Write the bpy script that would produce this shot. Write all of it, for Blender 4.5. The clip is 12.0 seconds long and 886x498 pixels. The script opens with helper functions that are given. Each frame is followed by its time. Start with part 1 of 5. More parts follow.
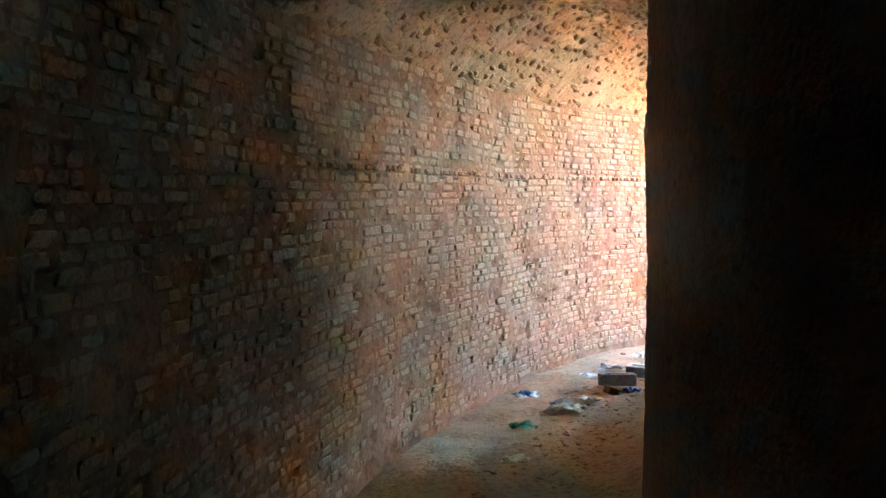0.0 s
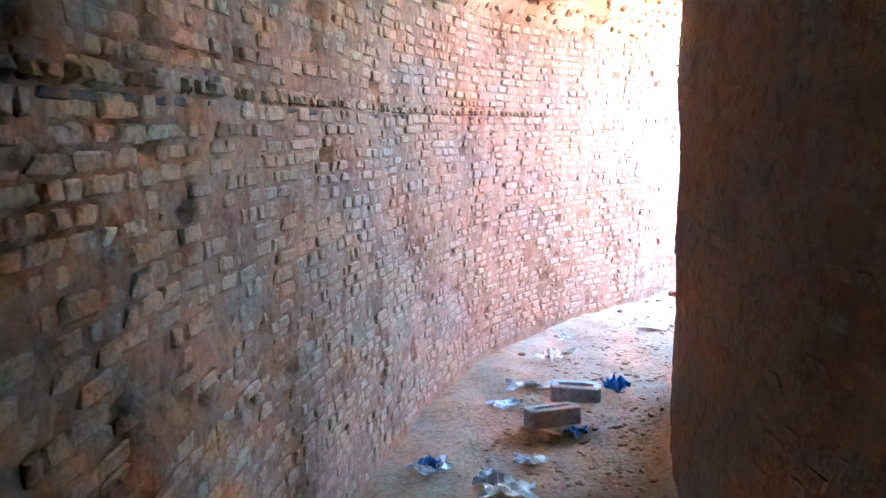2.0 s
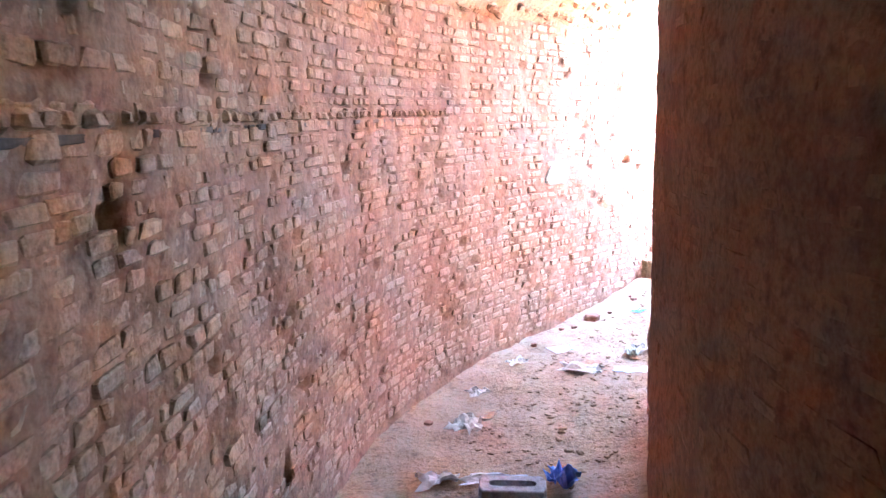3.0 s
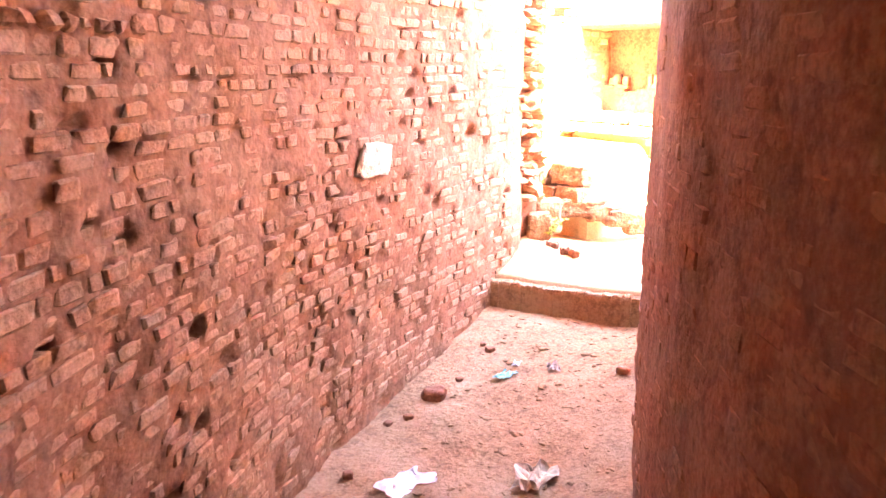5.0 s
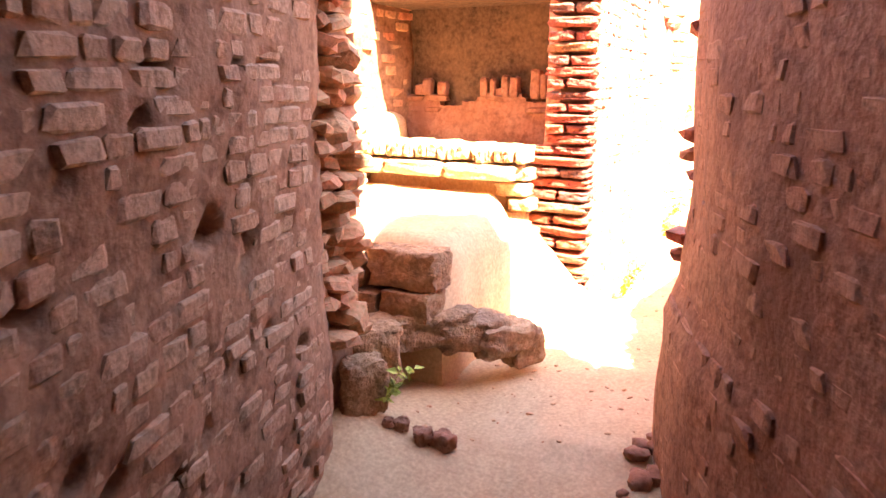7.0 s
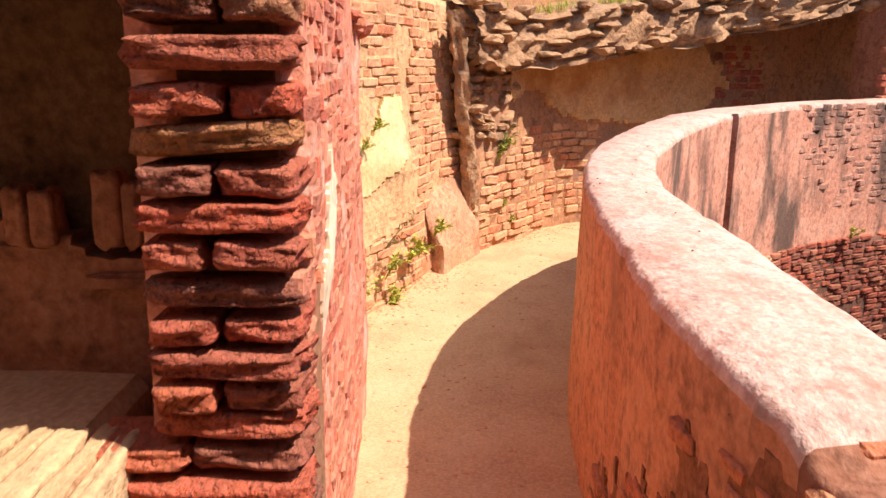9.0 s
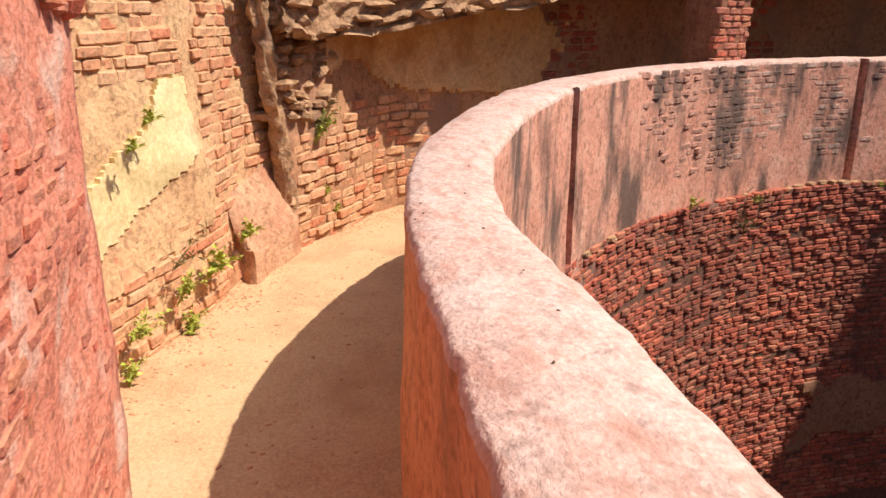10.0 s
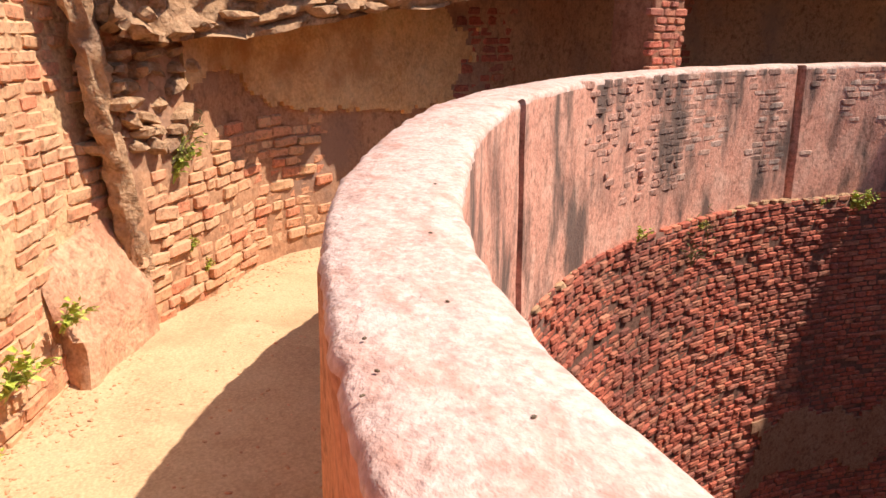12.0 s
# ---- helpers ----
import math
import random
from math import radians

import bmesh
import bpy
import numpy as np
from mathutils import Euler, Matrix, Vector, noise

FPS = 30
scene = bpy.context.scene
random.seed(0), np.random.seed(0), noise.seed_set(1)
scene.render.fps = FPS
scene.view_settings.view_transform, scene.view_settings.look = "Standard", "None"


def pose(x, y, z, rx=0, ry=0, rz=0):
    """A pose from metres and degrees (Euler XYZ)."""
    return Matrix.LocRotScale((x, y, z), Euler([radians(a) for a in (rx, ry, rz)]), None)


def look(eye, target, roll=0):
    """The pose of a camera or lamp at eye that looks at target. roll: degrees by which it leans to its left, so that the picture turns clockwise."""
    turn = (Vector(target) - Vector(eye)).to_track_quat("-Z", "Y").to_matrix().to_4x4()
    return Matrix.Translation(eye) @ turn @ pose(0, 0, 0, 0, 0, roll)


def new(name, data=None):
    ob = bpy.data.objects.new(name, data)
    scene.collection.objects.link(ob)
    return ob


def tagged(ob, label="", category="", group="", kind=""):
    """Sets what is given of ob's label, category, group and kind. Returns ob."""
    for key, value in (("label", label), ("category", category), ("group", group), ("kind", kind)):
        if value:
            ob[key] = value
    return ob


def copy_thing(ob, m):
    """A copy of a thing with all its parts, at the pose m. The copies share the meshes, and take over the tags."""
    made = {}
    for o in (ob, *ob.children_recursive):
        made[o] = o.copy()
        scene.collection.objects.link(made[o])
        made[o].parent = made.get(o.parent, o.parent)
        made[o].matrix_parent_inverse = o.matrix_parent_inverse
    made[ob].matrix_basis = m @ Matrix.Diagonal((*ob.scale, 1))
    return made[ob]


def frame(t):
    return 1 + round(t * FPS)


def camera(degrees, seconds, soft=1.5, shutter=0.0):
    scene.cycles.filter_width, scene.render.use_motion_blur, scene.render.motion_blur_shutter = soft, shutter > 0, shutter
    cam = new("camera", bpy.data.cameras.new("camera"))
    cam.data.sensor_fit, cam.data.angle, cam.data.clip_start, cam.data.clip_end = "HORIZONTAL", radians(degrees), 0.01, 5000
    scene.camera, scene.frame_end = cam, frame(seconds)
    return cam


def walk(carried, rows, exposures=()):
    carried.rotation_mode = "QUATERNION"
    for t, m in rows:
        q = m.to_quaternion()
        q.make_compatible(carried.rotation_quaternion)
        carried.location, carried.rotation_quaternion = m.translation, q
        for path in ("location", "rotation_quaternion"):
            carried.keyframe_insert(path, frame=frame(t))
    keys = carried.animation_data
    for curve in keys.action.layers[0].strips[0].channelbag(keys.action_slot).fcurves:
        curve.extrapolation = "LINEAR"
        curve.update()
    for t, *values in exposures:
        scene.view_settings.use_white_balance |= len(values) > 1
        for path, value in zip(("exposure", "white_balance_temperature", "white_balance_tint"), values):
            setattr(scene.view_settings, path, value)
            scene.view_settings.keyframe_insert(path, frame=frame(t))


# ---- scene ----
cam = camera(59.8, 12.0, shutter=0.12)
PATH = [
    (0, (0.291, -0.248, 1.423), (0.192, 1.745, 1.281), -0.2),
    (0.5, (0.139, 0.139, 1.421), (0.142, 2.134, 1.275), -0.6),
    (1, (0.021, 0.692, 1.451), (0.118, 2.682, 1.283), -0.5),
    (1.5, (-0.048, 1.324, 1.429), (0.193, 3.297, 1.212), -0.6),
    (2, (-0.019, 1.865, 1.456), (0.425, 3.791, 1.15), -0.8),
    (2.5, (0.09, 2.446, 1.475), (0.715, 4.317, 1.147), -0.8),
    (3, (0.195, 3.002, 1.546), (0.963, 4.815, 1.199), -1.0),
    (3.5, (0.357, 3.513, 1.543), (1.274, 5.249, 1.163), -1.0),
    (3.7, (0.434, 3.747, 1.55), (1.407, 5.451, 1.16), -0.9),
    (5.3, (1.432, 5.405, 1.466), (2.763, 6.82, 0.992), 0.7),
    (5.5, (1.564, 5.597, 1.49), (2.937, 6.971, 1.013), 0.8),
    (6, (1.975, 6.051, 1.451), (3.508, 7.249, 0.991), 0.8),
    (6.5, (2.362, 6.463, 1.44), (3.986, 7.536, 0.98), 0.6),
    (6.7, (2.533, 6.629, 1.431), (4.192, 7.652, 0.983), 0.5),
    (8.3, (4.229, 7.583, 1.411), (6.162, 7.891, 0.998), 0.8),
    (8.5, (4.466, 7.618, 1.441), (6.413, 7.819, 1.027), 0.8),
    (9, (4.851, 7.637, 1.628), (6.794, 7.633, 1.156), 0.5),
    (9.5, (5.195, 7.577, 1.722), (7.106, 7.399, 1.16), 0.6),
    (10, (5.564, 7.447, 1.724), (7.435, 7.051, 1.137), 0.4),
    (10.5, (5.87, 7.423, 1.739), (7.715, 6.911, 1.16), 0.1),
    (11, (6.087, 7.461, 1.74), (7.901, 6.839, 1.172), 0.4),
    (11.5, (6.294, 7.379, 1.712), (8.112, 6.775, 1.139), 0.3),
    (12, (6.679, 7.311, 1.594), (8.483, 6.632, 1.06), 0.0),
]
EXPOSURES = [(0, 9.6, 4600, -30), (1, 9.5, 4250, -27), (1.5, 9.4, 3950, -24), (2, 9.2, 4000, -17), (2.5, 8.9, 4050, -13), (3, 8.6, 4900, 2), (3.7, 8.3, 6800, 20), (5.3, 7.3, 8000, 41), (6.0, 6.4, 7700, 35), (6.7, 5.1, 7000, 22),
             (8.3, 0.95, 7100, 25), (9, 0.85, 6900, 22), (10, 0.55, 6600, 15), (10.6, 0.65, 6600, 13), (12, 0.8, 6500, 15)]
walk(cam, [(t, look(eye, target, roll)) for t, eye, target, roll in PATH], EXPOSURES)


# ---- world and sun ----
TO_SUN = Vector((-0.24, -0.65, 1.0)).normalized()
world = bpy.data.worlds.new("World")
scene.world = world
world.use_nodes = True
wn = world.node_tree
sky = wn.nodes.new("ShaderNodeTexSky")
sky.sky_type = "NISHITA"
sky.sun_disc = False
sky.sun_elevation = math.asin(TO_SUN.z)
sky.sun_rotation = math.atan2(TO_SUN.x, TO_SUN.y)
wn.links.new(sky.outputs[0], wn.nodes["Background"].inputs[0])
wn.nodes["Background"].inputs[1].default_value = 0.11
sun = new("sun", bpy.data.lights.new("sun", "SUN"))
sun.data.energy, sun.data.angle, sun.data.color = 4.2, radians(0.6), (1.0, 0.93, 0.82)
sun.matrix_world = look(TO_SUN * 30, (0, 0, 0))


# ---- materials ----
def mat(name, cols, scale=6.0, fine=60.0, rough=0.9, bump=0.4, grain=0.012, vary="", tint=None, tint_scale=2.5,
        tint_at=(0.52, 0.68), stretch=(1, 1, 1), spec=0.25, dust=None, dust_amount=0.0, speckle=0.75):
    """A rough mineral surface: cols mixed by coarse noise, varied by piece, with fine speckle, stains (tint) and dust."""
    m = bpy.data.materials.new(name)
    m.use_nodes = True
    nt = m.node_tree
    nd, ln = nt.nodes, nt.links
    bs = nd["Principled BSDF"]
    bs.inputs["Roughness"].default_value = rough
    bs.inputs["Specular IOR Level"].default_value = spec
    geo = nd.new("ShaderNodeNewGeometry")

    def noise_at(s, detail=4.0, vec=None):
        n = nd.new("ShaderNodeTexNoise")
        n.inputs["Scale"].default_value, n.inputs["Detail"].default_value = s, detail
        n.inputs["Roughness"].default_value = 0.6
        ln.new(vec if vec is not None else geo.outputs["Position"], n.inputs["Vector"])
        return n.outputs["Fac"]

    def ramp(fac, stops):
        r = nd.new("ShaderNodeValToRGB")
        el = r.color_ramp.elements
        while len(el) < len(stops):
            el.new(0.5)
        for e, (p, c) in zip(el, stops):
            e.position, e.color = p, (*c, 1) if len(c) == 3 else c
        ln.new(fac, r.inputs[0])
        return r.outputs[0]

    def mixed(fac, a, b, how="MIX"):
        x = nd.new("ShaderNodeMix")
        x.data_type, x.blend_type = "RGBA", how
        if isinstance(fac, float):
            x.inputs["Factor"].default_value = fac
        else:
            ln.new(fac, x.inputs["Factor"])
        for sock, v in ((x.inputs[6], a), (x.inputs[7], b)):
            if isinstance(v, tuple):
                sock.default_value = (*v, 1)
            else:
                ln.new(v, sock)
        return x.outputs[2]

    n1 = noise_at(scale, 5.0)
    k = len(cols)
    if vary:
        if vary == "object":
            rnd = nd.new("ShaderNodeObjectInfo").outputs["Random"]
        else:
            rnd = geo.outputs["Random Per Island"]
        pick = ramp(rnd, [((i + 0.5) / k, c) for i, c in enumerate(cols)])
        col = mixed(n1, pick, tuple(v * 0.62 for v in cols[0]), "MIX")
        x = nd.new("ShaderNodeMath")
        x.operation = "MULTIPLY"
        x.inputs[1].default_value = 0.55
        ln.new(n1, x.inputs[0])
        col = mixed(x.outputs[0], pick, tuple(v * 0.5 for v in cols[k // 2]))
    else:
        col = ramp(n1, [(0.28 + 0.44 * i / max(1, k - 1), c) for i, c in enumerate(cols)])
    n2 = noise_at(fine, 3.0)
    col = mixed(ramp(n2, [(0.35, (0, 0, 0)), (0.7, (0.45, 0.45, 0.45))]), col, tuple(min(1, v * 1.5 + 0.03) for v in cols[-1]))
    n4 = noise_at(fine * 0.35, 6.0)
    col = mixed(speckle, col, ramp(n4, [(0.3, (0.35, 0.32, 0.3)), (0.52, (1, 1, 1))]), "MULTIPLY")
    if tint:
        mp = nd.new("ShaderNodeMapping")
        mp.inputs["Scale"].default_value = stretch
        ln.new(geo.outputs["Position"], mp.inputs["Vector"])
        n3 = noise_at(tint_scale, 5.0, mp.outputs[0])
        col = mixed(ramp(n3, [(tint_at[0], (0, 0, 0)), (tint_at[1], (0.85, 0.85, 0.85))]), col, tint)
    if dust:
        sx = nd.new("ShaderNodeSeparateXYZ")
        ln.new(geo.outputs["Normal"], sx.inputs[0])
        d = nd.new("ShaderNodeMath")
        d.operation = "MULTIPLY"
        d.use_clamp = True
        ln.new(sx.outputs["Z"], d.inputs[0])
        d.inputs[1].default_value = dust_amount
        col = mixed(d.outputs[0], col, dust)
    ln.new(col, bs.inputs["Base Color"])
    b1 = nd.new("ShaderNodeBump")
    b1.inputs["Strength"].default_value, b1.inputs["Distance"].default_value = bump, grain
    ln.new(noise_at(fine * 0.6, 4.0), b1.inputs["Height"])
    b2 = nd.new("ShaderNodeBump")
    b2.inputs["Strength"].default_value, b2.inputs["Distance"].default_value = bump * 0.6, grain * 1.5
    ln.new(noise_at(scale * 2.2, 5.0), b2.inputs["Height"])
    ln.new(b2.outputs[0], b1.inputs["Normal"])
    ln.new(b1.outputs[0], bs.inputs["Normal"])
    return m


SAND_D = (0.52, 0.36, 0.19)
m_sand = mat("sand", [(0.4, 0.24, 0.122), (0.49, 0.322, 0.17), (0.54, 0.375, 0.215)], 3.0, 90, bump=0.35, grain=0.006, tint=(0.36, 0.2, 0.1), tint_scale=1.7, tint_at=(0.55, 0.8), speckle=0.18)
m_mud = mat("mud_mortar", [(0.225, 0.102, 0.052), (0.28, 0.135, 0.07), (0.33, 0.178, 0.1)], 5.0, 70, bump=0.5, grain=0.008)
m_mud_red = mat("red_mud_mortar", [(0.248, 0.096, 0.051), (0.29, 0.122, 0.068), (0.33, 0.16, 0.095)], 5.0, 70, bump=0.6, grain=0.01, tint=(0.2, 0.085, 0.05), tint_scale=3.5, stretch=(1, 1, 0.5))
TUN = [(0.38, 0.2, 0.108), (0.45, 0.262, 0.152), (0.51, 0.328, 0.205), (0.39, 0.18, 0.097), (0.47, 0.285, 0.17)]
INN = [(0.33, 0.14, 0.078), (0.38, 0.175, 0.1), (0.43, 0.22, 0.135), (0.34, 0.14, 0.076)]
m_tun_o = mat("tunnel_brick_single", TUN, 14, 120, bump=0.6, grain=0.006, vary="object")
m_inn_o = mat("inner_brick_single", INN, 14, 120, bump=0.6, grain=0.006, vary="object")
m_inn_i = mat("inner_brick", INN, 14, 120, bump=0.6, grain=0.006, vary="island")
m_tun_i = mat("tunnel_brick", TUN, 14, 120, bump=0.6, grain=0.006, vary="island")
RED = [(0.62, 0.135, 0.075), (0.66, 0.19, 0.1), (0.55, 0.12, 0.075), (0.6, 0.24, 0.15), (0.67, 0.26, 0.12), (0.52, 0.2, 0.12), (0.4, 0.13, 0.09)]
m_red_o = mat("red_brick_single", RED, 18, 140, bump=0.8, grain=0.008, vary="object", dust=(0.5, 0.28, 0.16), dust_amount=0.35)
m_pier = mat("pier_brick", [(0.66, 0.10, 0.055), (0.72, 0.17, 0.07), (0.6, 0.09, 0.055), (0.16, 0.08, 0.07), (0.72, 0.27, 0.07), (0.4, 0.27, 0.14), (0.66, 0.13, 0.07), (0.3, 0.08, 0.06)], 26, 130, bump=1.0, grain=0.016, vary="object", dust=(0.45, 0.26, 0.15), dust_amount=0.14)
m_red_i = mat("red_brick", RED, 18, 140, bump=0.8, grain=0.008, vary="island", dust=(0.5, 0.3, 0.17), dust_amount=0.4)
WELL = [(0.483, 0.115, 0.063), (0.575, 0.161, 0.081), (0.368, 0.098, 0.063), (0.230, 0.098, 0.069), (0.575, 0.253, 0.138), (0.529, 0.127, 0.069)]
m_well_o = mat("well_brick_single", WELL, 10, 100, bump=0.6, grain=0.008, vary="object", tint=(0.06, 0.035, 0.03), tint_scale=1.2, tint_at=(0.46, 0.78), stretch=(1.5, 1.5, 0.5))
m_well_i = mat("well_brick", WELL, 10, 100, bump=0.6, grain=0.008, vary="island", tint=(0.06, 0.035, 0.03), tint_scale=1.2, tint_at=(0.46, 0.78), stretch=(1.5, 1.5, 0.5))
m_well_joint = mat("well_joint", [(0.12, 0.06, 0.04), (0.18, 0.085, 0.055)], 8, 80)
OCH = [(0.61, 0.37, 0.185), (0.67, 0.45, 0.24), (0.64, 0.31, 0.155), (0.56, 0.3, 0.16), (0.7, 0.5, 0.28), (0.62, 0.22, 0.11)]
m_och_o = mat("ochre_brick_single", OCH, 12, 110, bump=0.6, grain=0.008, vary="object", dust=SAND_D, dust_amount=0.4)
m_och_i = mat("ochre_brick", OCH, 12, 110, bump=0.6, grain=0.008, vary="island", dust=SAND_D, dust_amount=0.4)
m_butt = mat("buttress_plaster", [(0.42, 0.205, 0.11), (0.5, 0.265, 0.15), (0.56, 0.34, 0.2)], 4.0, 60, bump=0.8, grain=0.014, tint=(0.4, 0.16, 0.09), tint_scale=2.4)
m_sill = mat("sandy_brick", OCH[:5], 12, 110, bump=0.7, grain=0.01, vary="object", dust=SAND_D, dust_amount=0.6)
m_och_wall = mat("ochre_plaster_wall", [(0.48, 0.265, 0.13), (0.58, 0.355, 0.18), (0.63, 0.41, 0.215)], 4.0, 70, bump=0.7, grain=0.012, tint=(0.42, 0.17, 0.09), tint_scale=1.4)
m_yellow = mat("yellow_plaster", [(0.58, 0.42, 0.18), (0.66, 0.51, 0.24), (0.7, 0.58, 0.34)], 3.5, 60, bump=0.35, grain=0.006, tint=(0.52, 0.3, 0.15), tint_scale=2.2, tint_at=(0.58, 0.72), speckle=0.3)
m_pink = mat("pink_plaster", [(0.57, 0.165, 0.1), (0.62, 0.22, 0.135), (0.64, 0.31, 0.21)], 5.0, 80, bump=0.7, grain=0.012, tint=(0.66, 0.5, 0.4), tint_scale=5.0, tint_at=(0.54, 0.72))
m_cap = mat("limewashed_cap", [(0.47, 0.275, 0.21), (0.54, 0.36, 0.285), (0.59, 0.435, 0.365)], 4.0, 70, bump=0.7, grain=0.012, tint=(0.47, 0.235, 0.165), tint_scale=8.0, tint_at=(0.5, 0.72), stretch=(1, 2, 1), speckle=0.5)
m_well_plaster = mat("well_plaster", [(0.52, 0.2, 0.13), (0.6, 0.27, 0.18), (0.63, 0.36, 0.26)], 4.0, 70, bump=0.5, grain=0.01, tint=(0.075, 0.06, 0.05), tint_scale=2.6, tint_at=(0.49, 0.63), stretch=(1.3, 1.3, 0.45))
m_well_course = mat("well_plaster_brick", [(0.48, 0.21, 0.135), (0.58, 0.36, 0.26), (0.42, 0.16, 0.1), (0.6, 0.42, 0.33)], 9.0, 80, bump=0.5, grain=0.008, vary="island", tint=(0.085, 0.065, 0.055), tint_scale=2.6, tint_at=(0.49, 0.63), stretch=(1.3, 1.3, 0.45))
m_parapet = mat("parapet_plaster", [(0.42, 0.17, 0.085), (0.5, 0.22, 0.11), (0.53, 0.27, 0.15)], 4.0, 60, bump=0.45, grain=0.008, tint=(0.26, 0.14, 0.08), tint_scale=3.0, tint_at=(0.56, 0.75), stretch=(1, 1, 0.6))
m_dark_mud = mat("dark_mud", [(0.16, 0.065, 0.03), (0.235, 0.097, 0.045), (0.31, 0.135, 0.066)], 9.0, 60, bump=0.8, grain=0.012)
PAR = [(0.58, 0.2, 0.085), (0.62, 0.25, 0.11), (0.52, 0.16, 0.075), (0.64, 0.32, 0.15), (0.44, 0.16, 0.085)]
m_par_o = mat("parapet_brick_single", PAR, 16, 120, bump=0.8, grain=0.01, vary="object")
m_par_i = mat("parapet_brick", PAR, 16, 120, bump=0.8, grain=0.01, vary="island")
m_rock = mat("rock", [(0.24, 0.125, 0.065), (0.36, 0.2, 0.1), (0.46, 0.29, 0.16)], 5.0, 60, bump=0.9, grain=0.02, tint=(0.2, 0.12, 0.08), tint_scale=3.0)
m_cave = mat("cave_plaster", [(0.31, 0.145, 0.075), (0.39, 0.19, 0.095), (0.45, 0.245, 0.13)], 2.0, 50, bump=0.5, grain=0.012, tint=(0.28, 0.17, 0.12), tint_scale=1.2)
# ochre plaster, colour raised to include light bounced up from the path
m_cave_bounce = mat("ochre_plaster_with_bounce", [(0.54, 0.28, 0.1), (0.62, 0.36, 0.15), (0.66, 0.44, 0.22)], 3.0, 50, bump=0.5, grain=0.012, tint=(0.48, 0.22, 0.075), tint_scale=2.4, speckle=0.4)
m_cream = mat("cream_plaster", [(0.68, 0.54, 0.37), (0.76, 0.64, 0.47)], 6.0, 60, bump=0.35, grain=0.006, speckle=0.4)
m_stone = mat("pale_stone", [(0.4, 0.3, 0.22), (0.5, 0.4, 0.32), (0.55, 0.46, 0.38)], 8.0, 90, bump=0.6, grain=0.01)
m_white_stone = mat("white_stone", [(0.66, 0.53, 0.4), (0.74, 0.64, 0.5)], 12.0, 90, bump=0.6, grain=0.01)
m_grey_brick = mat("grey_brick", [(0.36, 0.29, 0.26), (0.46, 0.38, 0.35)], 14, 120, bump=0.5, grain=0.005)
# niche mud, darkened so its colour carries the deep shade there
m_niche_shade = mat("mud_with_painted_shade", [(0.06, 0.035, 0.02), (0.1, 0.056, 0.031), (0.15, 0.087, 0.046)], 3.0, 60, bump=0.5, grain=0.01)
m_earth = mat("dark_earth", [(0.1, 0.07, 0.05), (0.16, 0.1, 0.07)], 2.0, 30)
m_dirt = mat("tunnel_dirt", [(0.25, 0.14, 0.072), (0.34, 0.2, 0.105), (0.39, 0.245, 0.14)], 4.0, 80, bump=0.8, grain=0.012, tint=(0.43, 0.3, 0.19), tint_scale=2.0, tint_at=(0.5, 0.75))
m_plastic = mat("white_plastic", [(0.7, 0.7, 0.72), (0.8, 0.8, 0.8)], 8, 60, rough=0.35, bump=0.2, grain=0.003, spec=0.5)
m_blue = mat("blue_plastic", [(0.06, 0.14, 0.5), (0.12, 0.25, 0.62)], 8, 60, rough=0.35, bump=0.2, grain=0.003, spec=0.5)
m_teal = mat("teal_plastic", [(0.1, 0.5, 0.45), (0.16, 0.6, 0.55)], 8, 60, rough=0.4, bump=0.2, grain=0.003, spec=0.5)
m_paper = mat("stained_paper", [(0.62, 0.5, 0.36), (0.7, 0.6, 0.47)], 8, 80, bump=0.2, grain=0.003)
m_green_bag = mat("green_plastic", [(0.08, 0.25, 0.12), (0.12, 0.32, 0.18)], 8, 60, rough=0.4, bump=0.2, grain=0.003, spec=0.5)
m_leaf = mat("leaf", [(0.3, 0.34, 0.035), (0.38, 0.43, 0.05), (0.47, 0.5, 0.1)], 20, 100, rough=0.6, bump=0.1, vary="island")
m_dry = mat("dry_leaf", [(0.2, 0.15, 0.06), (0.28, 0.22, 0.09), (0.16, 0.16, 0.05)], 20, 100, rough=0.8, bump=0.1, vary="island")
m_dark = mat("dark_twig", [(0.1, 0.07, 0.045), (0.15, 0.1, 0.06)], 20, 100, rough=0.9)


# ---- builders ----
def nz(x, y=0.0, z=0.0):
    return noise.noise((x, y, z))


def mesh_of(name, verts, faces, material, smooth=True):
    me = bpy.data.meshes.new(name)
    me.from_pydata(verts, [], faces)
    me.materials.append(material)
    if smooth:
        me.shade_smooth()
    me.update()
    return me


def part(name, bm, material, parent=None, label="", smooth=False):
    """Links a bmesh as one mesh object, under a thing or a part."""
    me = bpy.data.meshes.new(name)
    bmesh.ops.recalc_face_normals(bm, faces=bm.faces)
    bm.to_mesh(me)
    bm.free()
    me.materials.append(material)
    if smooth:
        me.shade_smooth()
        me.set_sharp_from_angle(angle=radians(60))
    ob = new(name, me)
    ob.parent = parent
    return tagged(ob, label)


def linked(name, me, parent=None, label="", kind="", category=""):
    ob = new(name, me)
    ob.parent = parent
    return tagged(ob, label, category, "", kind)


